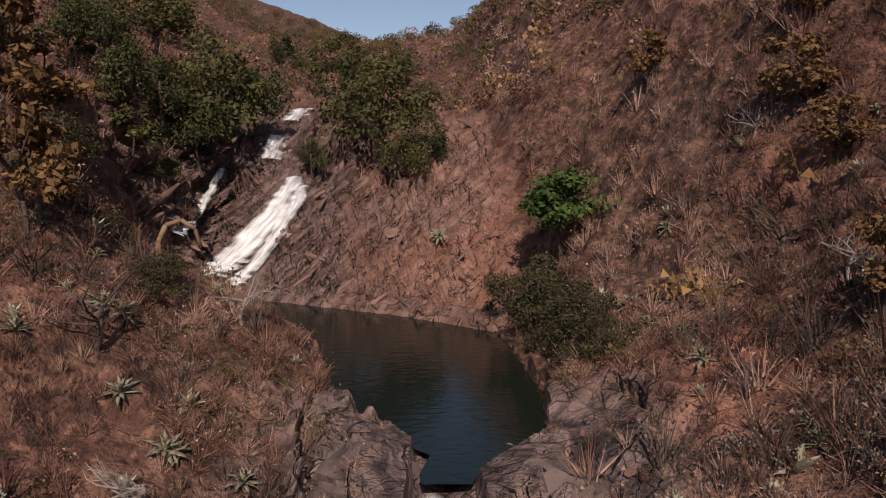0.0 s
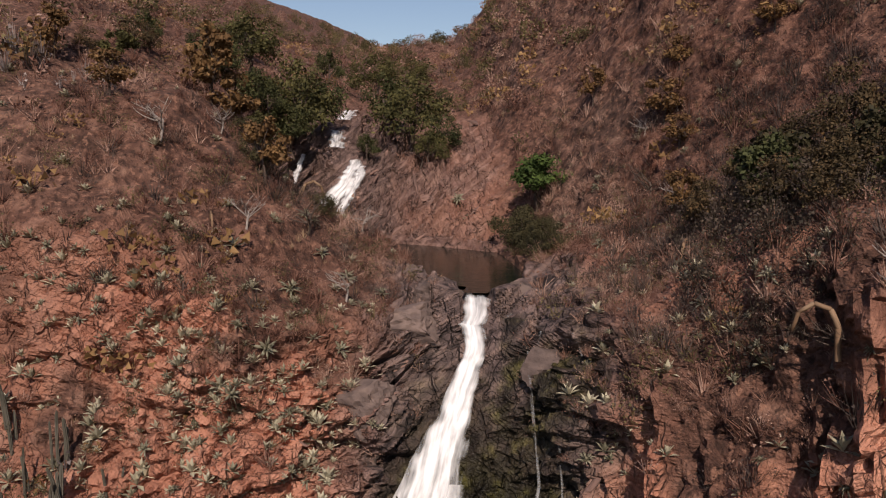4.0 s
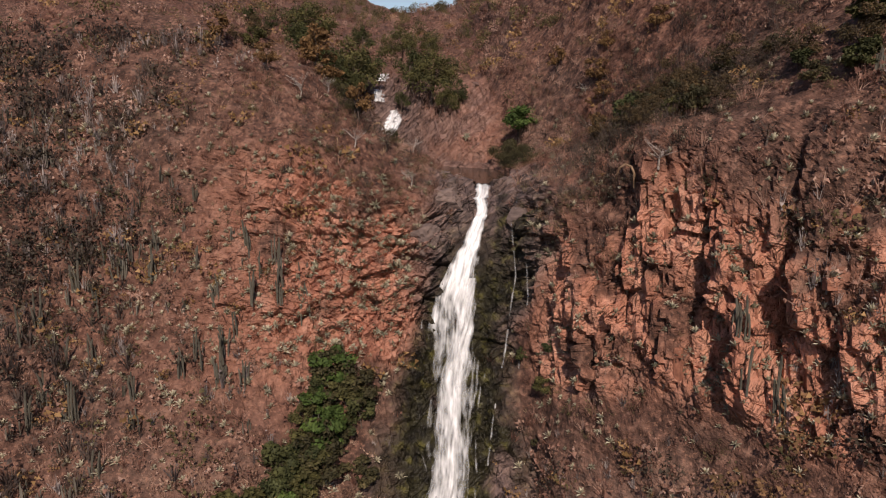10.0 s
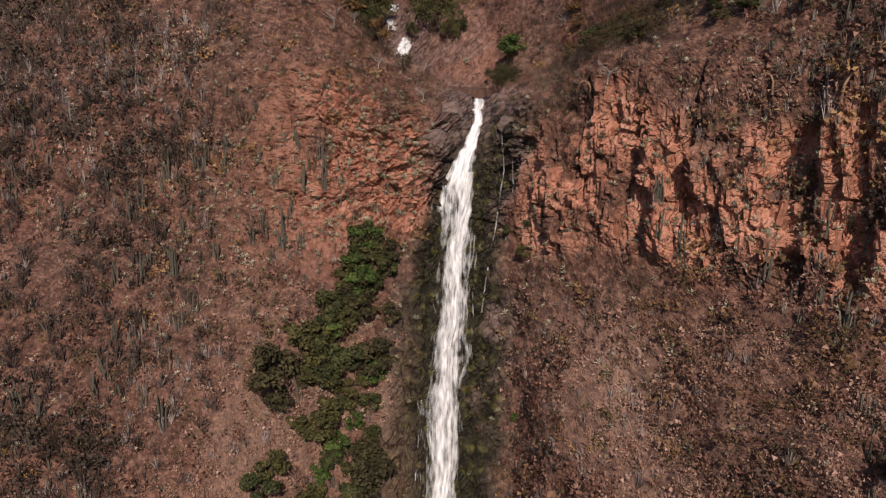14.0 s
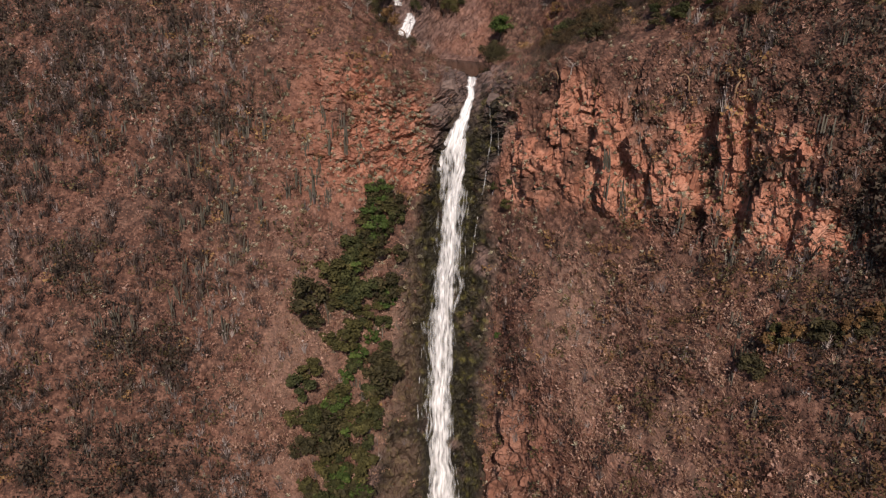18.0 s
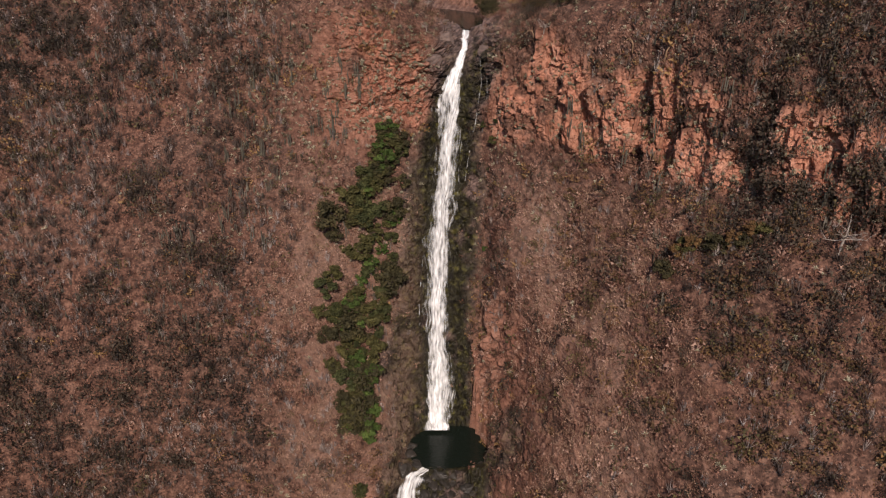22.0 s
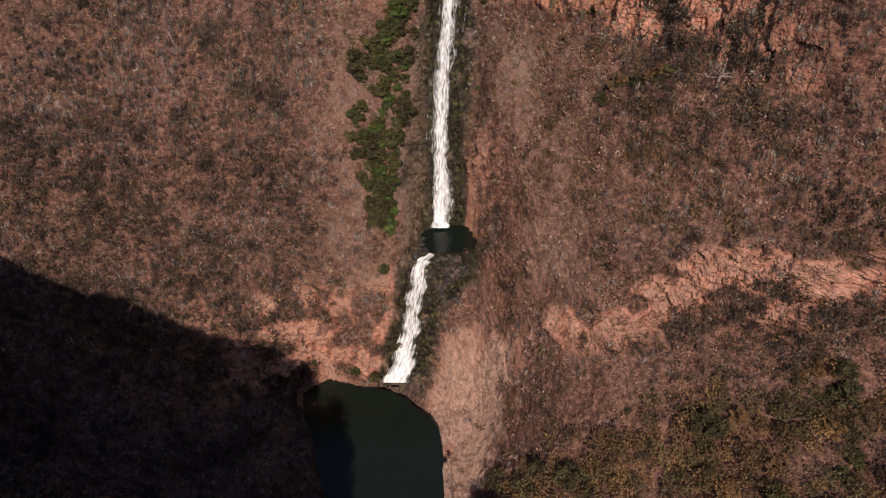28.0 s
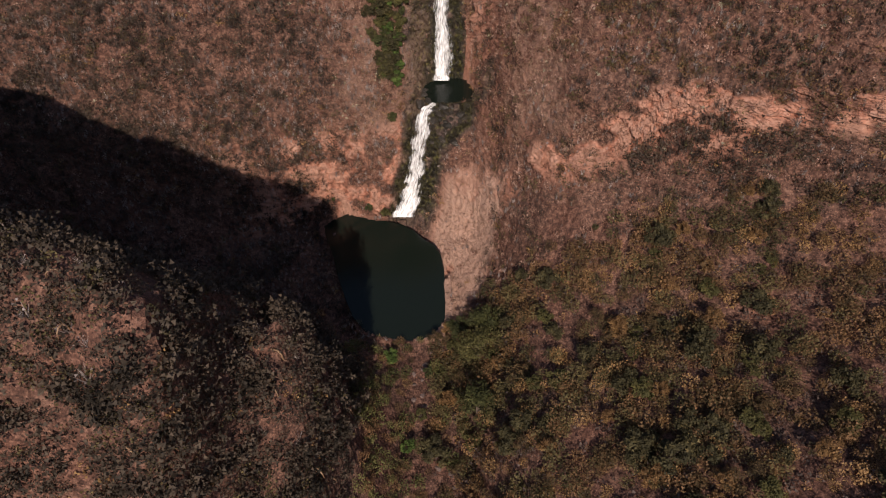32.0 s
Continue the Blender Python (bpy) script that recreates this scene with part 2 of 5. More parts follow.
def foam_material(name):
    """White falling water: fine streaks, splashes and holes, thinner where the sheet is."""
    m, n, b = nodes(name, 0.5)
    streak = tex(n, "ShaderNodeTexNoise", 1.0, 6, coord="UV", stretch=(11, 0.8, 1)).outputs[0]
    wide = tex(n, "ShaderNodeTexNoise", 1.0, 5, coord="UV", stretch=(4.5, 0.5, 1)).outputs[0]
    splash = tex(n, "ShaderNodeTexNoise", 1.0, 6, coord="UV", stretch=(6, 3.0, 1)).outputs[0]
    a = n.nodes.new("ShaderNodeAttribute")
    a.attribute_name = "dense"
    v = math_node(n, "ADD", math_node(n, "MULTIPLY", math_node(n, "SUBTRACT", streak, 0.5), 0.9), math_node(n, "MULTIPLY", math_node(n, "SUBTRACT", wide, 0.5), 1.2))
    v = math_node(n, "ADD", v, math_node(n, "MULTIPLY", math_node(n, "SUBTRACT", splash, 0.5), 1.6))
    v = math_node(n, "ADD", v, math_node(n, "MULTIPLY", a.outputs["Fac"], 2.2))
    mr = n.nodes.new("ShaderNodeMapRange")
    mr.inputs["From Min"].default_value, mr.inputs["From Max"].default_value = -0.30, 0.75
    n.links.new(v, mr.inputs[0])
    n.links.new(mr.outputs[0], b.inputs["Alpha"])
    n.links.new(ramp(n, v, [(0.0, (0.66, 0.67, 0.67)), (0.4, (0.82, 0.82, 0.82)), (0.9, (0.92, 0.92, 0.92))]), b.inputs["Base Color"])
    bump(n, b, splash, 0.3, 0.2)
    return m


def leaf_material(name, stops, rough=0.75, trans=0.15, var=0.12):
    """Leaves and twigs whose colour varies from clump to clump."""
    m, n, b = nodes(name, rough)
    g = n.nodes.new("ShaderNodeNewGeometry")
    big = tex(n, "ShaderNodeTexNoise", 0.06, 3).outputs[0]
    clump = tex(n, "ShaderNodeTexNoise", 0.45, 2).outputs[0]
    tone = n.nodes.new("ShaderNodeAttribute")
    tone.attribute_name = "tone"
    own = math_node(n, "ADD", math_node(n, "MULTIPLY", g.outputs["Random Per Island"], 0.28), math_node(n, "MULTIPLY", tone.outputs["Fac"], 0.36))
    v = math_node(n, "ADD", own, math_node(n, "MULTIPLY", math_node(n, "SUBTRACT", big, 0.38), 1.1))
    v = math_node(n, "ADD", v, math_node(n, "MULTIPLY", math_node(n, "SUBTRACT", clump, 0.40), 1.2))
    col = ramp(n, v, stops)
    n.links.new(col, b.inputs["Base Color"])
    if trans:
        t = n.nodes.new("ShaderNodeBsdfTranslucent")
        n.links.new(col, t.inputs[0])
        mx = n.nodes.new("ShaderNodeMixShader")
        mx.inputs[0].default_value = trans
        n.links.new(b.outputs[0], mx.inputs[1])
        n.links.new(t.outputs[0], mx.inputs[2])
        n.links.new(mx.outputs[0], n.nodes["Material Output"].inputs[0])
    return m


M_GROUND = ground_material()
M_POOL = water_material("pool_water", (0.008, 0.012, 0.009))
M_FOAM = foam_material("white_water")
M_DRY = leaf_material("dry_twigs", [(0.15, (0.048, 0.022, 0.017)), (0.4, (0.14, 0.064, 0.046)), (0.6, (0.26, 0.138, 0.100)), (0.85, (0.44, 0.285, 0.22))])
M_GREY = leaf_material("grey_twigs", [(0.2, (0.07, 0.055, 0.052)), (0.5, (0.19, 0.155, 0.145)), (0.8, (0.40, 0.34, 0.31))])
M_OLIVE = leaf_material("olive_leaves", [(0.2, (0.038, 0.034, 0.016)), (0.5, (0.082, 0.070, 0.030)), (0.8, (0.16, 0.125, 0.055))])
M_DUSK = leaf_material("dusky_twigs", [(0.2, (0.026, 0.020, 0.017)), (0.5, (0.070, 0.050, 0.042)), (0.8, (0.125, 0.093, 0.078))])
M_DARK = leaf_material("dark_leaves", [(0.2, (0.018, 0.015, 0.011)), (0.5, (0.046, 0.036, 0.026)), (0.8, (0.094, 0.070, 0.050))])
M_OCHRE = leaf_material("ochre_leaves", [(0.2, (0.13, 0.072, 0.030)), (0.5, (0.24, 0.138, 0.056)), (0.8, (0.36, 0.22, 0.100))])
M_GREEN = leaf_material("green_leaves", [(0.2, (0.036, 0.040, 0.014)), (0.5, (0.078, 0.082, 0.028)), (0.8, (0.15, 0.145, 0.052))])
M_FRESH = leaf_material("fresh_leaves", [(0.2, (0.042, 0.070, 0.016)), (0.5, (0.085, 0.130, 0.030)), (0.8, (0.16, 0.205, 0.055))])

def stone_material(name, stops, rough=0.9, scale=1.2, dirt=(0.10, 0.07, 0.06)):
    """Weathered rock: two-scale colour, dark stains, fine relief."""
    m, n, b = nodes(name, rough)
    mid = tex(n, "ShaderNodeTexNoise", scale, 6, stretch=(1, 1, 1.6)).outputs[0]
    fine = tex(n, "ShaderNodeTexNoise", scale * 8, 5).outputs[0]
    o = n.nodes.new("ShaderNodeObjectInfo")
    v = math_node(n, "ADD", math_node(n, "MULTIPLY", mid, 0.8), math_node(n, "MULTIPLY", o.outputs["Random"], 0.2))
    col = mix(n, math_node(n, "MULTIPLY", fine, 0.45), ramp(n, v, stops), dirt)
    n.links.new(col, b.inputs["Base Color"])
    bump(n, b, math_node(n, "ADD", mid, math_node(n, "MULTIPLY", fine, 0.4)), 0.8, 0.15)
    return m


M_ROCK = stone_material("grey_rock", [(0.3, (0.07, 0.052, 0.047)), (0.55, (0.17, 0.125, 0.11)), (0.75, (0.27, 0.195, 0.165))])
M_SLAB = stone_material("slab_rock", [(0.3, (0.10, 0.062, 0.052)), (0.5, (0.21, 0.13, 0.108)), (0.75, (0.34, 0.20, 0.155))], dirt=(0.12, 0.075, 0.065))
M_WETROCK = stone_material("wet_rock", [(0.3, (0.02, 0.018, 0.016)), (0.6, (0.05, 0.042, 0.036)), (0.8, (0.09, 0.07, 0.06))], 0.35, dirt=(0.03, 0.028, 0.02))
M_REDROCK = stone_material("red_rock", [(0.3, (0.19, 0.075, 0.048)), (0.5, (0.34, 0.14, 0.085)), (0.75, (0.46, 0.23, 0.145))], dirt=(0.15, 0.08, 0.06))
M_RUST = leaf_material("rusty_leaves", [(0.15, (0.046, 0.034, 0.016)), (0.4, (0.095, 0.064, 0.030)), (0.62, (0.155, 0.092, 0.044)), (0.85, (0.23, 0.128, 0.064))])
M_LEAFY = leaf_material("yellowish_leaves", [(0.2, (0.055, 0.052, 0.018)), (0.5, (0.115, 0.105, 0.036)), (0.8, (0.20, 0.17, 0.065))])
M_DEEP = leaf_material("deep_green_leaves", [(0.2, (0.032, 0.038, 0.014)), (0.5, (0.068, 0.076, 0.028)), (0.8, (0.125, 0.128, 0.048))])
M_TAN = leaf_material("tan_twigs", [(0.2, (0.15, 0.083, 0.056)), (0.5, (0.29, 0.172, 0.118)), (0.8, (0.43, 0.285, 0.205))])
M_STRAW = leaf_material("straw", [(0.2, (0.20, 0.12, 0.07)), (0.5, (0.32, 0.21, 0.13)), (0.8, (0.42, 0.31, 0.21))])
M_AGAVE = leaf_material("agave_leaf", [(0.15, (0.19, 0.178, 0.12)), (0.5, (0.34, 0.31, 0.22)), (0.85, (0.52, 0.475, 0.35))], 0.5, 0.05)
M_CACTUS = leaf_material("cactus_skin", [(0.2, (0.06, 0.056, 0.042)), (0.5, (0.11, 0.10, 0.078)), (0.8, (0.17, 0.15, 0.12))], 0.7, 0.0)
M_BARK = stone_material("bark", [(0.3, (0.05, 0.036, 0.028)), (0.6, (0.13, 0.095, 0.075)), (0.8, (0.20, 0.155, 0.13))], 0.9, 5.0, (0.06, 0.045, 0.038))
M_PALEWOOD = stone_material("bleached_wood", [(0.3, (0.26, 0.22, 0.19)), (0.6, (0.42, 0.37, 0.33)), (0.8, (0.52, 0.47, 0.43))], 0.85, 4.0, (0.2, 0.16, 0.14))

# ---------------- the hillside: profiles from upstream to downstream ----------------
STATIONS = []


def profile(x, *stops):
    """One slice of the valley at x: pairs of y, z from the far hills down over both cliffs to the gorge and up again."""
    STATIONS.append((x, stops))


profile(-900, 420, 420, 170, 330, 95, 290, 40, 260, 22, 250, 5, 240, -4, 230, -14, 215, -32, 190, -48, 175, -62, 160, -68, 155, -95, 130, -110, 128, -150, 150, -190, 190, -500, 250, -900, 300)
profile(-220, 420, 160, 170, 98, 95, 64, 40, 45, 22, 34, 5, 20, -4, 14, -14, 2, -32, -20, -48, -38, -62, -55, -68, -62, -95, -95, -110, -96, -140, -30, -160, 49, -230, -20, -420, 20)
profile(-130, 420, 110, 170, 68, 95, 50, 40, 34, 22, 22, 8, 10, 0, 2, -12, -10, -28, -28, -44, -44, -60, -58, -68, -68, -92, -100, -106, -102, -134, -42, -160, 28.5, -225, -62, -420, -20)
profile(-90, 420, 92, 170, 56, 95, 41, 40, 28, 22, 16, 10, 6, 0, -2, -12, -14, -28, -31, -42, -46, -58, -61, -66, -72, -84, -103, -102, -107, -132, -48, -161, 9, -218, -84, -420, -50)
profile(-55, 420, 80, 170, 46, 95, 34, 40, 28, 20, 22, 6, 14, -4, 4, -14, -12, -28, -24, -42, -44, -56, -67, -62, -80, -74, -105, -100, -109, -140, -44, -164, -8, -205, -80, -420, -90)
profile(-43, 420, 74, 165, 41, 95, 29, 40, 23, 20, 20, 5, 14, -3, 4, -13, -16, -25, -28, -37, -42, -52, -64, -58, -80, -66, -106, -108, -109, -148, -36, -168, -11, -200, -66, -420, -100)
profile(-38, 420, 72, 165, 39, 95, 27, 40, 21, 20, 20, 5, 14, -3, 4, -13, -16, -25, -28, -37, -42, -52, -64, -58, -80, -66, -106, -112, -109, -144, -50, -160, -37, -190, -80, -420, -102)
profile(-33, 420, 70, 165, 38, 95, 25, 40, 19, 20, 18, 5, 13, -4, 4, -13, -15, -25, -29, -37, -44, -51, -65, -57, -81, -66, -106, -116, -108, -142, -56, -153, -39, -183, -64, -420, -104)
profile(-24, 420, 65, 160, 36, 95, 23, 42, 13, 22, 14, 6, 12, -5, 3.5, -13, -13, -24, -31, -36, -50, -47, -66, -54, -82, -65, -107, -110, -109, -146, -90, -157, -78, -180, -92, -420, -105)
profile(-19, 420, 62, 158, 36, 94, 22, 42, 9.0, 31, 1.0, 10, 9, -6, 2, -12.5, -13.5, -23, -32, -34.5, -52, -45, -69, -51.5, -79, -64.5, -107, -111, -108.5, -147, -98, -162, -92, -190, -96, -420, -108)
profile(-15, 420, 60, 155, 36, 92, 21, 37, 7.2, 28, 0.5, 5, 6, -7, 0, -12, -14, -22, -34, -33, -54, -43, -72, -49, -77, -64, -107, -112, -108, -148, -103, -170, -100, -200, -100, -420, -112)
profile(-8, 420, 58, 150, 36, 92, 22, 40, 7.5, 25, 0.5, 9, 1.5, -4, -2, -10, -13, -19, -34, -29, -54, -40, -73, -50, -76, -67, -107, -113, -108, -148, -104, -180, -103, -215, -105, -420, -115)
profile(-3, 420, 58, 150, 36, 92, 22, 38, 7, 22, 0.3, 5, 0, 0, -1, -9, -17, -17, -35, -27, -55, -39, -73.5, -50, -75, -72, -107, -112, -108, -150, -104, -180, -104, -215, -105, -420, -120)
profile(2, 420, 59, 150, 38, 90, 24, 35, 8, 19.5, 0.6, 4, 0.2, -6, -1.5, -10, -18, -18, -34, -27, -52, -38, -72, -49, -75, -76, -106, -108, -107, -150, -101, -180, -100, -215, -100, -420, -115)
profile(7, 420, 62, 140, 42, 80, 30, 36, 13, 19, 5.5, 4, 2, -15, 0.5, -19, -16, -27, -28, -38, -38, -50, -56, -58, -68, -80, -98, -104, -102, -145, -94, -180, -91, -215, -90, -420, -100)
profile(13, 420, 70, 130, 50, 75, 36, 38, 20, 20, 14, 5, 7, -22, 6, -26, -12, -34, -28, -50, -36, -66, -42, -72, -60, -84, -85, -106, -94, -140, -87, -175, -84, -215, -82, -420, -90)
profile(20, 420, 80, 130, 60, 75, 46, 38, 32, 18, 24, 2, 16, -31, 5, -36, -14, -44, -22, -56, -29, -74, -40, -82, -56, -92, -72, -112, -84, -140, -82, -175, -79, -215, -76, -420, -80)
profile(30, 420, 95, 130, 78, 75, 62, 38, 48, 12, 34, -12, 24, -43, 7, -48.5, -12, -58, -18, -68, -25, -84, -37, -90, -55, -100, -72, -120, -81, -145, -78, -175, -75, -215, -70, -420, -70)
profile(42, 420, 110, 130, 95, 70, 78, 30, 58, -4, 42, -28, 28, -57, 6, -63, -10, -71, -16, -80, -25, -89, -37, -92, -55, -100, -70, -124, -77, -145, -73, -175, -69, -215, -62, -420, -55)
profile(56, 420, 130, 130, 110, 65, 92, 24, 72, -16, 54, -42, 34, -71, 8, -77, -10, -84, -18, -90, -28, -95, -40, -98, -56, -104, -66, -128, -72, -150, -68, -180, -62, -215, -52, -420, -40)
profile(75, 420, 150, 130, 125, 60, 105, 18, 85, -24, 66, -52, 44, -84, 14, -90, -6, -94, -18, -98, -30, -101, -42, -103, -52, -110, -60, -132, -66, -155, -61, -185, -52, -215, -40, -420, -20)
profile(120, 420, 190, 130, 160, 50, 140, 8, 118, -36, 95, -66, 70, -100, 35, -106, 14, -112, -4, -117, -18, -121, -30, -124, -36, -132, -42, -150, -46, -175, -37, -200, -24, -230, -10, -420, 20)
profile(220, 420, 260, 130, 230, 40, 210, 0, 185, -50, 160, -85, 130, -120, 95, -128, 80, -136, 62, -142, 48, -147, 36, -150, 30, -160, 20, -175, 14, -195, 22, -220, 36, -250, 50, -420, 80)
profile(900, 420, 460, 130, 430, 40, 410, 0, 390, -50, 370, -85, 350, -120, 330, -128, 320, -136, 310, -142, 300, -147, 290, -150, 285, -160, 275, -175, 270, -205, 280, -250, 300, -500, 320, -900, 330)

SX = np.array([s[0] for s in STATIONS], float)
SP = np.array([s[1] for s in STATIONS], float).reshape(len(SX), -1, 2)
KSTOP = SP.shape[1]

POOL_UP = [(-19, 31), (-15, 28), (-4.5, 22.8), (1.4, 18.6), (2.6, 8.3), (2.0, 4.2), (0.2, 2.4), (-0.6, 1.1), (-0.8, 0.5), (-2.3, 0.5), (-2.4, 1.1), (-2.5, 3.6), (-5.7, 7), (-6.8, 9.8), (-10.9, 13), (-13.8, 17.3), (-17, 24)]
POOL_MID = [(-11.5, -40.4), (-8, -38.6), (-3, -38), (1, -38.6), (4.2, -40), (6.2, -42.2), (6.4, -44.8), (5, -47.2), (2.2, -48.6), (-1.5, -49.6), (-5.5, -50.2), (-9, -49.9), (-12, -48.2), (-13.2, -45.6), (-12.8, -42.6)]
POOL_LOW = [(-38, -65), (-34, -66.2), (-30, -68), (-25, -68.6), (-20, -70), (-16, -72.6), (-13, -76), (-9.6, -78.4), (-7.5, -82), (-6.4, -88), (-5.9, -95), (-5.4, -101), (-5.6, -106), (-8.2, -110.5), (-12, -113), (-18, -113.4), (-24, -112), (-28, -110.4), (-32, -105), (-35, -98), (-37.5, -91), (-40, -83), (-43, -76), (-44.5, -71), (-42, -68)]
Z_UP, Z_MID, Z_LOW = 0.0, -73.5, -107.0


def spread(stops, counts):
    """Values that run through stops with counts[i] even steps in the i-th span."""
    out = [np.linspace(a, b, n, endpoint=False) for a, b, n in zip(stops, stops[1:], counts)]
    return np.concatenate(out + [[stops[-1]]])


XS = spread([-900, -220, -130, -60, -24, 22, 60, 120, 220, 900], [6, 14, 56, 76, 240, 170, 48, 14, 6])
VS = spread(list(range(KSTOP)), [10, 20, 34, 90, 60, 80, 116, 56, 46, 40, 26, 56, 30, 24, 20, 30, 6])


def surface(x, v):
    """Place on the smooth hillside at x and profile stop v (arrays of one shape)."""
    out = np.empty(x.shape + (2,))
    per_x = pchip(SX, SP, x.ravel())
    v = np.clip(v.ravel(), 0, KSTOP - 1.0001)
    i = np.floor(v).astype(int)
    t = v - i
    r = np.arange(len(v))
    p1, p2 = per_x[r, i], per_x[r, i + 1]
    p0, p3 = per_x[r, np.maximum(i - 1, 0)], per_x[r, np.minimum(i + 2, KSTOP - 1)]
    def tangent(a, b, c):
        da, db = b - a, c - b
        la, lb = np.linalg.norm(da, axis=1, keepdims=True) + 1e-6, np.linalg.norm(db, axis=1, keepdims=True) + 1e-6
        return (da / la * lb + db / lb * la) / (la + lb)
    length = np.linalg.norm(p2 - p1, axis=1, keepdims=True)
    m1, m2 = 0.75 * length * tangent(p0, p1, p2), 0.75 * length * tangent(p1, p2, p3)
    t = t[:, None]
    q = ((1 + 2 * t) * (1 - t) ** 2) * p1 + t * (1 - t) ** 2 * m1 + t * t * (3 - 2 * t) * p2 + t * t * (t - 1) * m2
    out = q.reshape(x.shape + (2,))
    return np.stack([x, out[..., 0], out[..., 1]], -1)


# course of the stream: profile stop and x
COURSE_V = [2.0, 2.6, 2.9, 3.05, 3.9, 4.1, 4.9, 5.2, 5.7, 6.2, 6.6, 7, 8, 9, 10, 10.5, 11.0, 11.5, 12, 13, 14, 15, 17]
COURSE_X = [-14, -17, -16, -13.3, -17.0, -10, -0.5, -0.6, -1.6, -1.8, -3.4, -5.0, -6.6, -7.6, -7.0, -8, -12, -15, -19, -12, -8, -7, -7]


def course_x(v):
    return np.interp(v, COURSE_V, COURSE_X)


def relief(p, v):
    """The hillside's zones and roughness at smooth places p with stops v: displacement, zone colours."""
    x, y, z = p[..., 0], p[..., 1], p[..., 2]
    n1 = fbm(p * 0.045, 4, 3)
    n2 = fbm(p * 0.21, 4, 11)
    n3 = fbm(p * 0.8, 3, 23)
    side = x - course_x(v)
    away = np.abs(side)
    # upper red cliff beside the falls
    steep_r = step(2.5, 5.5, x) * step(5.7, 6.02, v) * (1 - step(6.98, 7.3, v)) * (1 - step(44, 72, x + 16 * (n2 - 0.5)))
    cliff_r = steep_r * step(6.16, 6.42, v + 0.5 * (n2 - 0.5) - 0.004 * (x - 12))
    # the barer slope across the falls
    left_bare = step(-40, -15, x) * (1 - step(-8, -4, x)) * step(5.75, 6.1, v) * (1 - step(7.0, 7.6, v))
    # low cliff bands
    top_v = np.interp(x, [11, 17, 28, 39, 53, 69, 79, 120], [11.7, 11.45, 10.77, 10.38, 9.57, 9.18, 9.07, 8.9])
    low_v = np.interp(x, [11, 23, 35, 48, 57, 72, 81, 120], [12.0, 11.75, 11.4, 11.1, 10.8, 10.3, 9.95, 9.7])
    band = step(-0.12, 0.10, v - top_v + 0.5 * (n2 - 0.5)) * (1 - step(-0.35, 0.15, v - low_v + 0.8 * (n2 - 0.5))) * step(9, 16, x) * (1 - step(80, 120, x))
    band_l = step(10.7, 11.1, v) * (1 - step(11.9, 12.1, v)) * (1 - step(-20, -17, x)) * step(-80, -50, x)
    slab = step(2.45, 2.8, v) * (1 - step(4.05, 4.2, v)) * step(-25, -21, x + 3 * (n2 - 0.5)) * (1 - step(0.5, 4, x))
    bank = step(3.5, 6, x) * (1 - step(11, 15, x)) * step(4.3, 4.7, v) * (1 - step(5.7, 6.0, v))
    near_lip = (1 - np.where(side > 0, step(5, 8, side), step(4, 8.5, -side))) * step(4.7, 4.95, v) * (1 - step(6.4, 7.2, v))
    rim = step(10.0, 10.2, v) * (1 - step(11.15, 11.4, v))
    gully = np.where(side > 0, 1 - step(np.where(v < 7.4, 4.0, 6.0), np.where(v < 7.4, 8.0, 10.0), side - 8 * rim + 6 * (n2 - 0.5)), 1 - step(np.interp(v, [7, 7.6, 8.4, 9.4, 10.4, 11], [2.2, 5, 6.5, 8.5, 8, 4.5]), np.interp(v, [7, 7.6, 8.4, 9.4, 10.4, 11], [5, 9, 10.5, 13, 12, 7.5]), -side + 4 * (n2 - 0.5))) * step(6.1, 6.6, v) * (1 - step(11.9, 12.3, v))
    edge_r = step(2.5, 5, x) * (1 - step(13, 18, x)) * step(8.8, 9.4, v) * (1 - step(11.6, 12.2, v))
    wall_r = step(1.5, 4, side - 5.5) * (1 - step(8, 13, side - 4)) * step(8.9, 9.3, v) * (1 - step(10.5, 10.9, v))
    far_x = np.interp(v, [11.2, 11.4, 11.9, 12.5, 12.75, 12.9], [8, 11, 11.5, 8, 2, -4])
    prom = step(11.4, 11.65, v + 0.4 * (n2 - 0.5)) * (1 - step(12.95, 13.1, v)) * step(-5, -1, x + 8 * (v - 11.3)) * (1 - step(-2, 1.5, x - far_x + 5 * (n2 - 0.5)))
    talus = (1 - step(4, 9, np.abs(x - 8.5))) * step(7.3, 7.8, v) * (1 - step(9.0, 9.6, v)) * step(0.35, 0.6, n1 + 0.1)
    centre = (step(-44, -30, x) * (1 - step(-14, -9, x)) + step(9, 13, x) * (1 - step(20, 30, x))) * step(7.2, 8.0, v) * (1 - step(10.9, 11.3, v))
    bare = np.clip(cliff_r * step(0.30, 0.44, n2 + 0.12 * (n1 - 0.5) - 0.10 * step(15, 24, x)) + left_bare * step(0.31, 0.48, n2 + 0.35 * (n1 - 0.5)) * 0.9
                   + np.maximum(band, band_l) * step(0.44, 0.56, n2) * 0.95 + slab * (0.35 + 0.3 * step(-7, 0, x + 5 * (n2 - 0.5))) + bank * step(0.42, 0.6, n2 + 0.2 * (n3 - 0.5)) * 0.6 + prom * 0.8 + edge_r * step(0.4, 0.55, n2) * 0.2 + wall_r * 0.3, 0, 1)
    grey = np.clip(near_lip * step(0.28, 0.5, n2 + 0.15) + slab * np.maximum(0.45 + 0.35 * step(0.36, 0.6, n2), 1 - step(-11, -4, x + 5 * (n2 - 0.5))) * 0.85 + gully * 0.85, 0, 1) * (1 - prom) * (1 - 0.8 * wall_r)
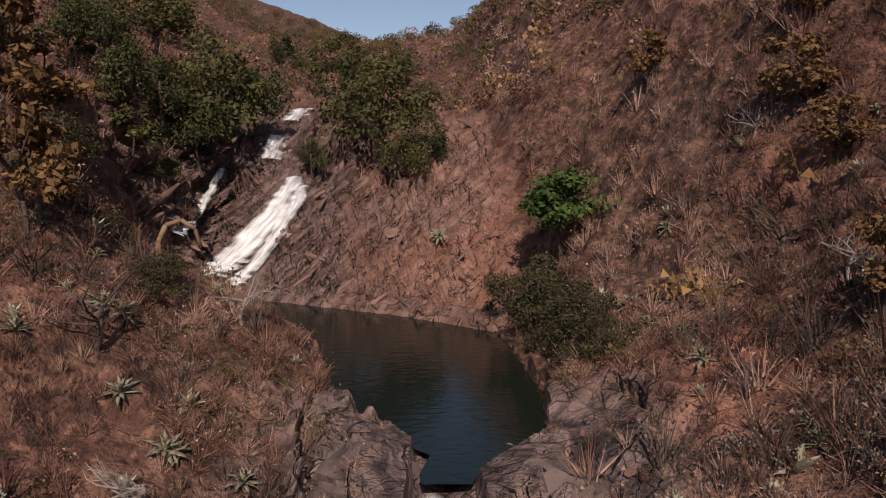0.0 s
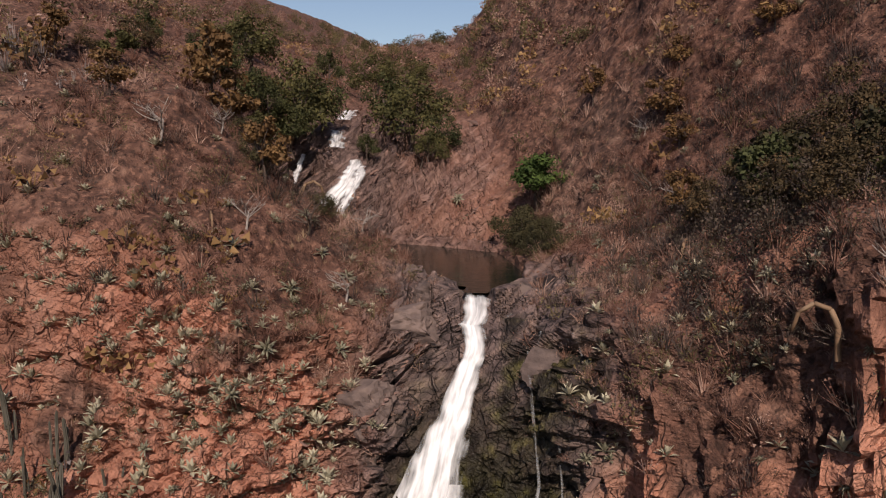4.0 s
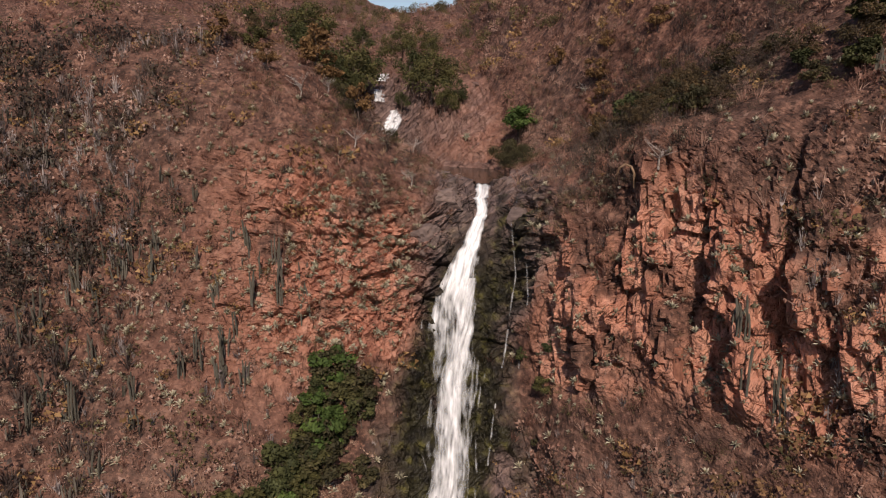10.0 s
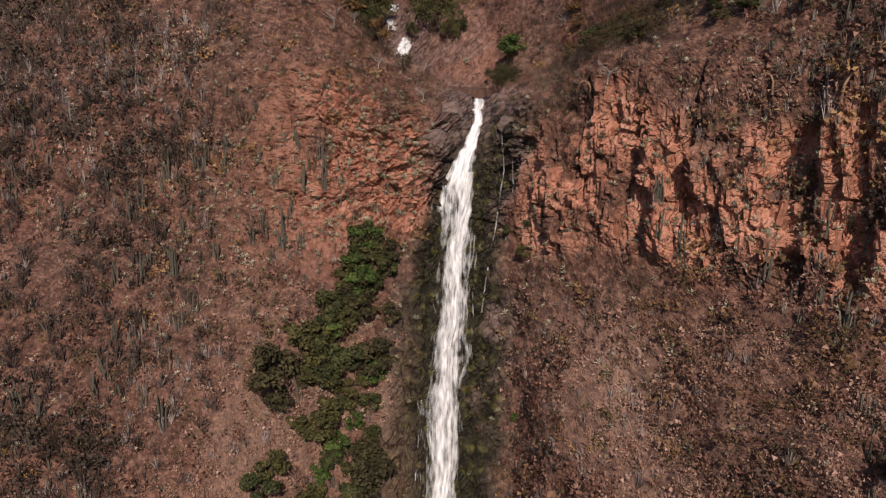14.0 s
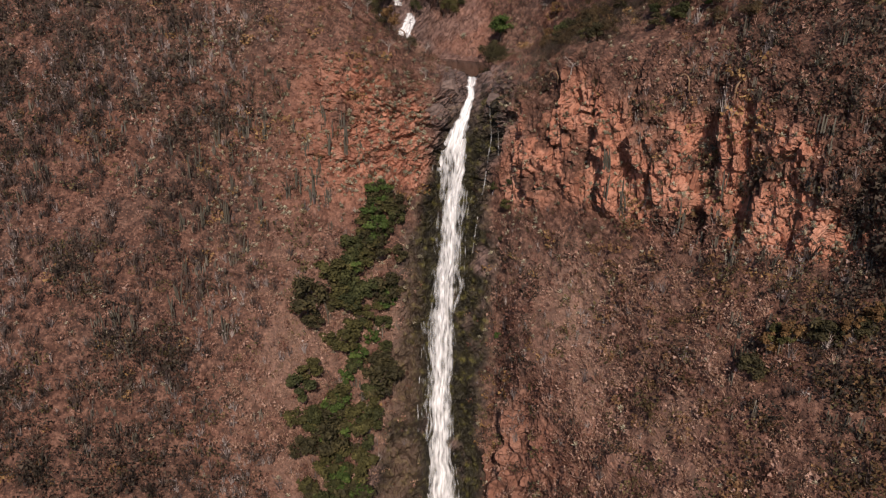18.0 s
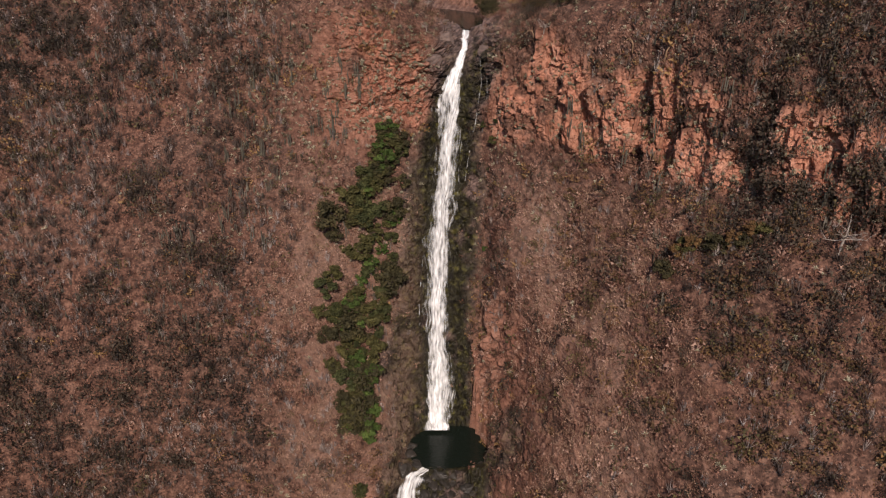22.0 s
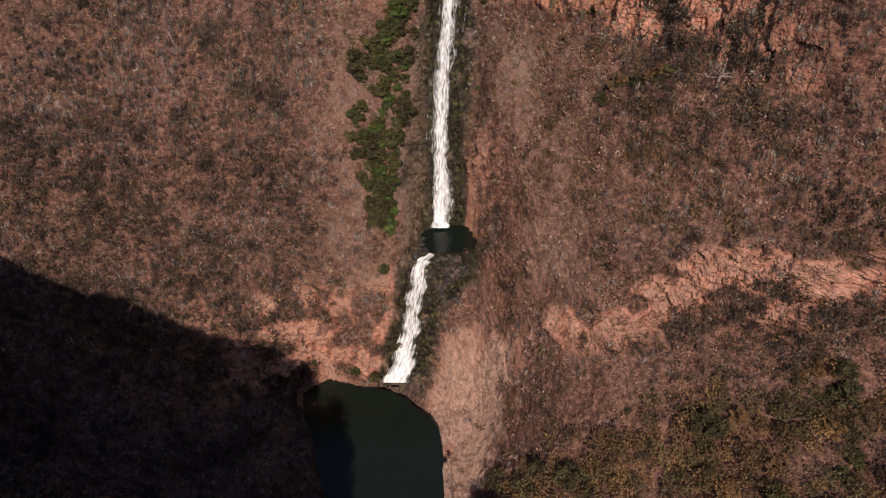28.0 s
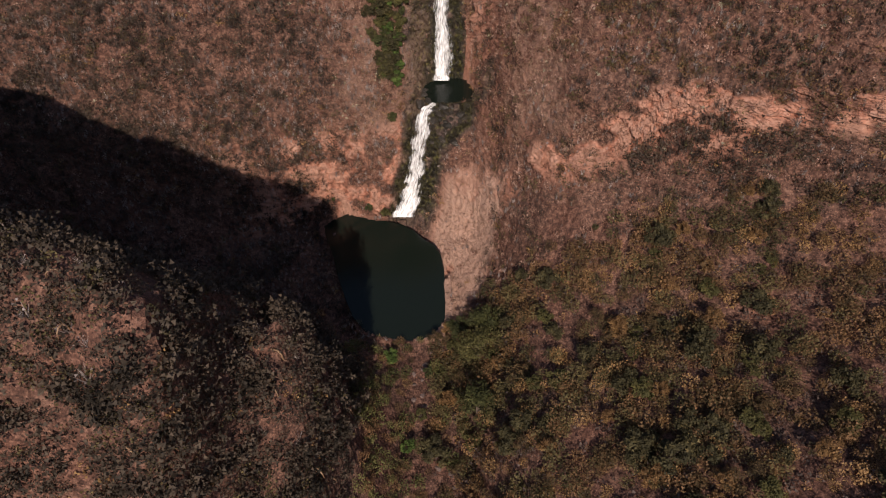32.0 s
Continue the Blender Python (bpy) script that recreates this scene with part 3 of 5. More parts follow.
    wet = np.clip(gully * step(0.30, 0.5, n2 + 0.1), 0, 1) * (1 - prom) * (1 - wall_r)
    wet = np.maximum(wet, near_lip * step(1.2, 2.2, side) * (1 - step(4.5, 7, side)) * step(5.72, 5.85, v) * step(0.40, 0.52, n2 + 0.2 * (n3 - 0.5)) * 0.9)
    pale = np.clip(prom * step(0.25, 0.45, n2 + 0.1) * 0.95 + talus * 0.22 + centre * 0.26 * step(0.3, 0.6, n2) + np.maximum(band, band_l) * step(0.53, 0.64, n2 + 0.2 * (n3 - 0.5)) * 0.55, 0, 1)
    # relief along the surface normal
    along = x * 0.67 - y * 0.74
    wob = 1.2 * (n2 - 0.5)
    slant = along + 0.10 * z
    c1, h1, l1 = facets(slant * 0.20 + 0.5 * wob, z * 0.055 + 0.3 * wob, 5)
    c2, h2, l2 = facets(slant * 0.55 + 0.35 * wob, z * 0.15 + 0.4 * wob, 31)
    c3, h3, l3 = facets(slant * 1.25 + 0.4 * wob, z * 0.42 + 0.3 * wob, 57)
    slot = step(0.68, 0.74, vnoise(np.stack([slant * 0.42 + 0.4 * wob, z * 0.10, 0 * z], -1), 77))
    column = 2.4 * h1 + 1.6 * l1 + 1.3 * h2 + 1.5 * l2 + 0.75 * h3 + 1.3 * l3 - 0.9 * (1 - step(0.02, 0.09, c2)) * step(-0.2, 0.1, h1 + h2) - 0.35 * (1 - step(0.02, 0.10, c3)) - 1.4 * slot + 0.3
    e1, e2, wal = cells(p * (0.33, 0.33, 0.5) + 0.6 * (n2[..., None] - 0.5), 9)
    block = (wal - 0.5) * 1.3 - 0.35 * (1 - step(0.02, 0.14, e2 - e1))
    g1, g2, gal = cells(p * (0.9, 0.9, 1.3) + 0.6 * (n2[..., None] - 0.5), 13)
    chip = (gal - 0.5) * 0.5 - 0.15 * (1 - step(0.02, 0.14, g2 - g1))
    tilt = x * 0.58 + y * 0.12 - z * 0.8 + 1.6 * n2
    saw = lambda t: t % 1
    grooves = (1 - step(0.03, 0.16, np.abs(saw(tilt * 0.55 + 0.25 * n3) - 0.5))) * step(0.35, 0.5, vnoise(p * 0.5, 91))
    cross = (1 - step(0.0, 0.10, np.abs(saw(x * 0.22 + z * 0.3 + y * 0.2 + 1.5 * n2) - 0.5)))
    ledge = -0.7 * grooves - 0.4 * cross + saw(tilt * 0.40) * 1.1 + saw(tilt * 0.85 + 0.1 * n3) * 0.5 - 0.8
    fine_beds = (1 - step(0.0, 0.12, np.abs(saw(tilt * 0.62 + 0.35 * n3) - 0.5))) * step(0.35, 0.5, vnoise(p * 0.5, 91))
    beds = -0.9 * fine_beds - 0.5 * cross + saw(tilt * 0.45) * 1.0 + saw(tilt * 1.1 + 0.4 * n3) * 0.7 + saw(tilt * 2.3 + 0.6 * n3) * 0.3 - 1.0
    rough = (n1 - 0.5) * 5.0 + (n2 - 0.5) * 2.0 + (n3 - 0.5) * 0.9
    stone = np.maximum(slab, near_lip)
    disp = rough * (1 - 0.8 * stone)
    disp = disp * (1 - 0.65 * cliff_r) + (0.35 * steep_r + 0.65 * cliff_r) * column
    joint_l = 0.8 * h2 + 1.0 * l2 + 0.4 * h3 + 0.6 * l3 - 0.3 * (1 - step(0.02, 0.10, c2))
    disp = disp + (left_bare * 1.0 + np.maximum(band, band_l) * 1.0) * (block + 1.3 * chip) + left_bare * (1.3 * joint_l + 0.3 * chip) + wall_r * (1.0 * column + 0.6)
    disp = disp + slab * (1.35 * beds + 0.4 * block + 0.6 * chip) + near_lip * (1 - slab) * 0.75 * ledge + near_lip * (1 - slab) * (0.9 * block + 0.4 * chip) + 0.6 * prom * chip + (gully + 0.6 * edge_r) * (0.7 * block + 0.7 * chip)
    calm = 1 - 0.8 * (1 - step(1.2, 4.5, away)) * step(2.5, 3, v) * (1 - step(12, 13, v))
    zone = np.stack([bare, grey, wet, pale], -1)
    return disp * calm, zone


def basins(p):
    """Sink the three pools into the ground and keep their shores above the water."""
    x, y, z = p[..., 0], p[..., 1], p[..., 2]
    for poly, level, band in ((POOL_UP, Z_UP, 6), (POOL_MID, Z_MID, 7), (POOL_LOW, Z_LOW, 8)):
        sd = poly_sd(x, y, poly)
        near = np.abs(z - level) < band + 6
        z = np.where(near & (sd < 0), np.minimum(z, level - 0.25 - 0.5 * np.minimum(-sd, 3)), z)
        shore = level + 0.12 + 0.35 * np.minimum(sd, 1.5)
        hold = near & (sd >= 0) & (sd < 2.2) & (np.abs(z - level) < 2.5) & ~((np.abs(x + 1.55) < 1.0) & (np.abs(y) < 4))
        z = np.where(hold, np.maximum(z, shore), z)
    return np.stack([x, y, z], -1)


GX, GV = np.meshgrid(XS, VS, indexing="ij")
SMOOTH = surface(GX, GV)
NORMAL = np.cross(np.gradient(SMOOTH, axis=1), np.gradient(SMOOTH, axis=0))
NORMAL /= np.linalg.norm(NORMAL, axis=-1, keepdims=True) + 1e-9
DISP, ZONE = relief(SMOOTH, GV)
LAND = basins(SMOOTH + NORMAL * DISP[..., None])


def grid_mesh(name, pts, material, smooth=True, colour=None):
    a, b = pts.shape[:2]
    idx = np.arange(a * b).reshape(a, b)
    quads = np.stack([idx[:-1, :-1], idx[:-1, 1:], idx[1:, 1:], idx[1:, :-1]], -1).reshape(-1, 4)
    return raw_mesh(name, pts.reshape(-1, 3), quads, material, smooth, None if colour is None else colour.reshape(-1, 4))


def raw_mesh(name, verts, faces, material, smooth=True, colour=None, attr="zone"):
    me = bpy.data.meshes.new(name)
    k = faces.shape[1]
    me.vertices.add(len(verts))
    me.vertices.foreach_set("co", np.ascontiguousarray(verts, np.float32).ravel())
    me.loops.add(faces.size)
    me.loops.foreach_set("vertex_index", np.ascontiguousarray(faces, np.int32).ravel())
    me.polygons.add(len(faces))
    me.polygons.foreach_set("loop_start", np.arange(0, faces.size, k, dtype=np.int32))
    me.polygons.foreach_set("use_smooth", np.full(len(faces), smooth, bool))
    if colour is not None:
        at = me.color_attributes.new(attr, "FLOAT_COLOR", "POINT")
        at.data.foreach_set("color", np.ascontiguousarray(colour, np.float32).ravel())
    me.update(calc_edges=True)
    me.validate()
    if material:
        me.materials.append(material)
    return me


ground = tagged(new("ground", grid_mesh("ground", LAND, M_GROUND, False, ZONE)),
                "dry reddish rocky gorge slopes with cliffs and bare soil", "hillside", kind="structure")

ground.data.polygons.foreach_set("use_smooth", np.tile((VS[:-1] > 2.3) & (VS[:-1] < 4.25), len(XS) - 1))

# ---------------- water ----------------
def flat_water(name, poly, level, label):
    bm = bmesh.new()
    c = np.mean(poly, axis=0)
    vs = [bm.verts.new((*(c + (np.array(p) - c) * 1.0 + (np.array(p) - c) / np.linalg.norm(np.array(p) - c) * (1.2 if p[1] > 3 else 0.4 if level < -1 else 0.1)), level)) for p in poly]
    bm.faces.new(vs)
    bmesh.ops.triangulate(bm, faces=bm.faces[:])
    bmesh.ops.recalc_face_normals(bm, faces=bm.faces[:])
    me = bpy.data.meshes.new(name)
    bm.to_mesh(me)
    me.materials.append(M_POOL)
    ob = tagged(new(name, me), label, "pool", kind="structure")
    return ob


flat_water("water_upper", POOL_UP, Z_UP, "dark green still pool above the waterfall")
flat_water("water_middle", POOL_MID, Z_MID, "small dark plunge pool on a rock ledge")
flat_water("water_lower", POOL_LOW, Z_LOW, "large dark green pool at the gorge floor")


def fall(name, rows, label, across=14, along=90, swell=0.5, seed=1):
    """A sheet of falling water: rows of profile stop, x, width, lift off the rock, density."""
    r = np.array(rows, float)
    t = np.linspace(0, 1, along)
    s = np.linspace(0, 1, len(r))
    v, x, w, lift, dens = (np.interp(t, s, r[:, k]) for k in range(5))
    u = np.linspace(-1, 1, across)
    gx = x[:, None] + 0.5 * w[:, None] * u[None, :]
    gv = np.repeat(v[:, None], across, 1)
    p = surface(gx, gv)
    mid = p[:, across // 2:across // 2 + 1]
    p[..., 1:] = mid[..., 1:] * 0.85 + p[..., 1:] * 0.15
    n = np.cross(np.gradient(p, axis=0), np.gradient(p, axis=1))
    n /= np.linalg.norm(n, axis=-1, keepdims=True)
    if n[..., 1].mean() > 0:
        n = -n
    q = fbm(np.stack([gx * 1.2, p[..., 1] * 0.25, p[..., 2] * 0.35], -1), 4, seed)
    p = p + n * (lift[:, None] + swell * (q - 0.2) * (1 - 0.6 * u[None, :] ** 2))[..., None]
    p[..., 0] += (fbm(p * 0.18, 3, seed + 7) - 0.5) * 0.3 * w[:, None]
    dens = dens[:, None] - 0.46 * np.abs(u[None, :] + 0.9 * (fbm(np.stack([t * 26, 0 * t + seed, 0 * t], -1), 3, seed + 3)[:, None] - 0.5)) ** 2.4
    col = np.repeat(dens[..., None], 4, -1)
    idx = np.arange(along * across).reshape(along, across)
    quads = np.stack([idx[:-1, :-1], idx[:-1, 1:], idx[1:, 1:], idx[1:, :-1]], -1).reshape(-1, 4)
    me = raw_mesh(name, p.reshape(-1, 3), quads, M_FOAM, True, col.reshape(-1, 4), "dense")
    uv = me.uv_layers.new(name="UVMap")
    flat = np.stack([(u[None, :] * w[:, None] / 6).ravel(), np.repeat(np.cumsum(np.r_[0, np.linalg.norm(np.diff(mid[:, 0], axis=0), axis=1)]) / 6, across)], -1)
    uv.data.foreach_set("uv", flat[quads.ravel()].astype(np.float32).ravel())
    return tagged(new(name, me), label, "waterfall", kind="structure")


fall("waterfall_main", [(5.80, -1.5, 1.5, 0.85, -0.30), (5.87, -1.5, 1.6, 0.95, -0.05), (5.93, -1.5, 1.7, 0.9, 0.22), (6.05, -1.5, 1.7, 0.75, 0.24), (6.12, -1.9, 1.7, 0.8, 0.30), (6.2, -1.6, 1.4, 0.85, 0.34), (6.3, -2.2, 1.7, 0.9, 0.33), (6.42, -3.0, 2.3, 1.0, 0.32), (6.55, -3.7, 3.8, 1.1, 0.30), (6.85, -4.8, 6.2, 1.2, 0.08),
                        (7.3, -5.8, 7.6, 1.2, -0.02), (8.0, -7.0, 8.8, 1.2, -0.06), (8.5, -7.6, 9.4, 0.9, -0.06), (9.2, -8.0, 9.0, 0.7, -0.04), (9.7, -7.6, 7.6, 0.5, 0.13), (10.04, -7.0, 6.8, 0.3, 0.20)],
     "tall white waterfall running down dark wet rock", 30, 260, 0.8, 3)
fall("waterfall_core", [(6.6, -3.2, 1.8, 1.0, 0.24), (7.3, -5.2, 3.4, 1.7, 0.17), (8.0, -6.4, 4.2, 1.7, 0.15), (8.6, -6.9, 4.4, 1.4, 0.17), (9.2, -7.2, 4.4, 1.2, 0.2), (9.7, -7.0, 4.4, 1.0, 0.24), (10.05, -6.9, 4.8, 0.5, 0.32)],
     "dense white core of the tall waterfall", 16, 160, 0.9, 21)
fall("waterfall_lower", [(10.72, -8.6, 1.4, 0.15, 0.16), (10.95, -11.2, 4.6, 0.4, 0.22), (11.3, -13.4, 6.0, 0.6, 0.16), (11.6, -15.8, 6.4, 0.9, 0.2), (12.05, -19.6, 8.0, 0.4, 0.34)],
     "white lower waterfall dropping into the gorge pool", 22, 110, 0.7, 5)
fall("waterfall_upper", [(2.98, -13.5, 1.6, 0.3, 0.2), (3.12, -13.8, 2.0, 0.4, 0.30), (3.35, -14.7, 2.4, 0.55, 0.28), (3.7, -16.7, 2.9, 0.6, 0.28), (3.95, -18.2, 3.4, 0.5, 0.27), (4.06, -18.7, 4.4, 0.3, 0.26)],
     "short white cascade sliding over rock into the pool", 18, 70, 0.5, 8)
fall("waterfall_upper_strand", [(3.06, -12.8, 0.9, 0.3, 0.26), (3.3, -13.0, 1.4, 0.5, 0.26), (3.6, -14.2, 1.2, 0.5, 0.24), (3.85, -15.6, 1.4, 0.4, 0.25), (4.05, -16.8, 2.4, 0.3, 0.26)],
     "narrow white strand beside the short cascade", 12, 60, 0.4, 18)
fall("waterfall_side", [(3.2, -20.0, 0.7, 0.3, 0.25), (3.6, -20.3, 0.9, 0.5, 0.25), (3.95, -20.6, 1.2, 0.4, 0.22)], "thin white side cascade over dark rock", 8, 30, 0.3, 12)
fall("waterfall_step", [(2.62, -16.6, 2.6, 0.2, 0.22), (2.72, -16.5, 2.6, 0.2, 0.22)], "low white step of the stream", 10, 12, 0.3, 13)
fall("waterfall_step_low", [(2.82, -16.8, 2.0, 0.2, 0.2), (2.92, -16.2, 2.2, 0.2, 0.2)], "low white step of the stream", 10, 12, 0.3, 14)
for k, row in enumerate(([(6.1, 1.2, 0.3), (6.5, 1.6, 0.4), (7.0, 0.3, 0.4), (7.6, -1.6, 0.4)], [(6.15, 2.4, 0.25), (6.6, 2.8, 0.35), (7.1, 1.8, 0.3)], [(8.2, -10.0, 0.3), (8.7, -11.0, 0.4), (9.3, -11.0, 0.3)], [(5.75, 0.6, 0.3), (5.95, -0.6, 0.5)], [(5.92, 2.0, 0.25), (6.08, 1.7, 0.35)], [(5.9, 3.4, 0.2), (6.05, 3.6, 0.3)], [(6.06, 1.9, 0.25), (6.16, -0.4, 0.35)])):
    fall("waterfall_thread", [(v, x, w, 0.3, 0.0) for v, x, w in row], "thin white trickle beside the falls", 5, 40, 0.15, 30 + k)

# ---------------- places on the hillside ----------------
FLAT = LAND.reshape(-1, 3)
UPN = np.cross(np.gradient(LAND, axis=1), np.gradient(LAND, axis=0))
UPN = (UPN / (np.linalg.norm(UPN, axis=-1, keepdims=True) + 1e-9)).reshape(-1, 3)


def seat(p):
    """The ground nearest to p, and its normal."""
    k = int(np.argmin(((FLAT - np.asarray(p, float)) ** 2).sum(1)))
    return Vector(FLAT[k]), Vector(UPN[k])


AREA = np.linalg.norm(np.cross(LAND[1:, :-1] - LAND[:-1, :-1], LAND[:-1, 1:] - LAND[:-1, :-1]), axis=-1)
rng = np.random.default_rng(4)
CX, CV = 0.5 * (GX[1:, 1:] + GX[:-1, :-1]), 0.5 * (GV[1:, 1:] + GV[:-1, :-1])
CP = 0.25 * (LAND[1:, 1:] + LAND[:-1, :-1] + LAND[1:, :-1] + LAND[:-1, 1:])
CZ = ZONE[:-1, :-1]
IN_POOL = np.zeros(CX.shape, bool)
for poly, level in ((POOL_UP, Z_UP), (POOL_MID, Z_MID), (POOL_LOW, Z_LOW)):
    IN_POOL |= (poly_sd(CP[..., 0], CP[..., 1], poly) < 0.5) & (np.abs(CP[..., 2] - level) < 3)


def scatter(density, count):
    """Random places on the hillside, by density per cell."""
    w = (AREA * density * ~IN_POOL).ravel()
    k = rng.choice(len(w), size=count, p=w / w.sum())
    i, j = np.unravel_index(k, AREA.shape)
    a, b = rng.random(count)[:, None], rng.random(count)[:, None]
    return (LAND[i, j] * (1 - a) * (1 - b) + LAND[i + 1, j] * a * (1 - b) + LAND[i, j + 1] * (1 - a) * b + LAND[i + 1, j + 1] * a * b)


def part(name, me, parent, label="", m=None):
    ob = new(name, me)
    ob.parent = parent
    if m is not None:
        ob.matrix_basis = m
    return tagged(ob, label)


def bm_mesh(name, bm, material, smooth=True):
    me = bpy.data.meshes.new(name)
    bm.to_mesh(me)
    bm.free()
    for f in me.polygons:
        f.use_smooth = smooth
    me.materials.append(material)
    return me


def empty(name, p, label, category, group="", turn=None, size=1.0):
    ob = new(name)
    ob.matrix_basis = Matrix.LocRotScale(Vector(p), turn, Vector((size,) * 3))
    return tagged(ob, label, category, group)


# ---------------- scrub ----------------
def shrub(seed, leaves, spread_r, height, leaf, twigs=20, thick=0.03):
    """Triangles of one bush: twigs that fan out and small clumps, as an array (n, 3, 3)."""
    g = np.random.default_rng(seed)
    a = g.random(twigs) * 6.283
    out = g.random(twigs) ** 0.7
    start = np.stack([np.cos(a) * spread_r * 0.25 * out, np.sin(a) * spread_r * 0.25 * out, height * 0.35 * g.random(twigs)], 1)
    end = np.stack([np.cos(a) * spread_r * out, np.sin(a) * spread_r * out, height * (0.55 + 0.5 * g.random(twigs)) * (1.1 - 0.4 * out)], 1) + g.normal(size=(twigs, 3)) * 0.12 * spread_r
    side = np.cross(end - start, g.normal(size=(twigs, 3)))
    side *= thick / (np.linalg.norm(side, axis=1, keepdims=True) + 1e-9)
    tri = [np.stack([start - side, start + side, end], 1)]
    if leaves:
        c = g.normal(size=(leaves, 3))
        c /= np.linalg.norm(c, axis=1, keepdims=True)
        c *= (0.4 + 0.6 * g.random(leaves) ** 0.5)[:, None]
        c = c * (spread_r, spread_r, height * 0.48) + (0, 0, height * 0.52)
        d1 = g.normal(size=(leaves, 3))
        d1 /= np.linalg.norm(d1, axis=1, keepdims=True)
        d2 = np.cross(d1, g.normal(size=(leaves, 3)))
        d2 /= np.linalg.norm(d2, axis=1, keepdims=True)
        size = leaf * (0.6 + 0.8 * g.random(leaves))[:, None]
        tri.append(np.stack([c - d1 * size * 0.5, c + d1 * size * 0.5, c + d2 * size * 0.9], 1))
    return np.concatenate(tri)


def field(name, label, category, places, material, makers, lo, hi, sink=0.08):
    """One joined mesh of many bushes at places."""
    chunks, tones = [], []
    pick = rng.integers(0, len(makers), len(places))
    for k, base in enumerate(makers):
        at = places[pick == k]
        if not len(at):
            continue
        s = (lo + (hi - lo) * rng.random(len(at)) ** 1.6)[:, None, None, None]
        a = rng.random(len(at)) * 6.283
        ca, sa = np.cos(a)[:, None, None], np.sin(a)[:, None, None]
        b = base[None]
        t = np.stack([b[..., 0] * ca - b[..., 1] * sa, b[..., 0] * sa + b[..., 1] * ca, b[..., 2] + 0 * ca], -1) * s
        t += (at - (0, 0, sink))[:, None, None, :]
        chunks.append(t.reshape(-1, 3))
        tones.append(np.repeat(rng.random(len(at)), t.shape[1] * 3))
    v = np.concatenate(chunks)
    tone = np.repeat(np.concatenate(tones)[:, None], 4, 1)
    me = raw_mesh(name, v, np.arange(len(v)).reshape(-1, 3), material, False, tone, "tone")
    return tagged(new(name, me), label, category, kind="stuff")


NB = fbm(CP * 0.05, 3, 41)
NC = fbm(CP * 0.25, 3, 43)
ND = fbm(CP * 0.11, 3, 47)
IN_VIEW = ((CP[..., 0] > -150) & (CP[..., 0] < 110) & (CP[..., 1] < 170) & (CP[..., 1] > -215)).astype(float)
STREAM = np.abs(CX - course_x(CV))
OPEN_ROCK = 1 - 0.96 * step(2.5, 2.7, CV) * (1 - step(4.08, 4.2, CV)) * step(-23, -20, CX) * (1 - step(1, 3, CX))      # the bare slab over the pool
COVER = IN_VIEW * OPEN_ROCK * (1 - np.where((CX < -4) & (CV > 4.6) & (CV < 9), 0.80, 0.84) * CZ[..., 0]) * (1 - 0.97 * np.maximum(CZ[..., 1], CZ[..., 2])) * (1 - 0.5 * CZ[..., 3]) * step(1.5, 4, STREAM)
NEAR = 1 / (1 + (np.linalg.norm(CP - (0, 0, 5), axis=-1) / 55) ** 2)
VALLEY = step(-0.2, 0.25, CV + 0.5 * (NB - 0.5) - np.interp(CX, [8, 17, 29, 42, 59, 74, 84], [13.0, 12.7, 12.25, 11.95, 11.55, 11.3, 11.2])) * step(-14, -4, CX)                       # wooded gorge floor
SPUR = step(13.2, 13.8, CV) * (1 - step(-28, -22, CX))
POOLSIDE = np.exp(-(np.hypot(CP[..., 0] + 1, CP[..., 1] - 3) / 17) ** 2) * (CP[..., 2] > -9)
FAR_OFF = step(26, 46, np.linalg.norm(CP - (0, -4, 4), axis=-1))
SLOPE = COVER * ((CV > 4.5) & (CV < 13.2)) * (1 - VALLEY) * FAR_OFF
small = [shrub(s, 26, 0.6, 0.7, 0.05, 30, 0.011) for s in range(6)]
field("low_scrub", "low dry reddish brown scrub round the upper pool", "scrub", scatter(IN_VIEW * OPEN_ROCK * POOLSIDE * (1 - 0.85 * CZ[..., 1]) * (1 - 0.6 * CZ[..., 0]) * step(1.5, 4, STREAM) * (0.25 + step(0.4, 0.55, NC)), 2700), M_DRY, small, 0.5, 1.6)
dry_set = [shrub(s + 60, 14, 0.85, 1.2, 0.09, 26, 0.02) for s in range(6)]
field("dry_scrub", "dense leafless brown thorn scrub near the falls", "scrub", scatter(COVER * NEAR ** 1.5 * (0.25 + step(0.35, 0.6, NC)), 5600), M_DRY, dry_set, 0.5, 1.6)
fine_olive = [shrub(s + 170, 70, 0.75, 1.1, 0.085, 12, 0.014) for s in range(4)]
field("green_bushes", "small-leaved dull green bushes near the falls", "scrub", scatter(COVER * NEAR ** 3 * step(0.5, 0.6, NC), 900), M_OLIVE, fine_olive, 0.5, 1.5)
far_set = [shrub(s + 160, 14, 0.8, 1.25, 0.28, 6, 0.045) for s in range(8)]
CENTRE = SLOPE * (step(-46, -34, CX) * (1 - step(-14, -9, CX)) + step(8, 12, CX) * (1 - step(24, 36, CX))) * step(7.3, 7.9, CV) * (1 - step(11.2, 11.6, CV))
field("tan_scrub", "pale tan dry scrub and grass on the open slopes", "scrub", scatter(CENTRE * (0.3 + 1 - step(0.46, 0.56, NC)), 5200), M_TAN, [shrub(s + 290, 12, 0.7, 0.9, 0.2, 8, 0.04) for s in range(5)], 0.5, 1.4)
EDGE = IN_VIEW * ((CX > 3) & (CX < 17) & (CV > 7.5) & (CV < 11.4))
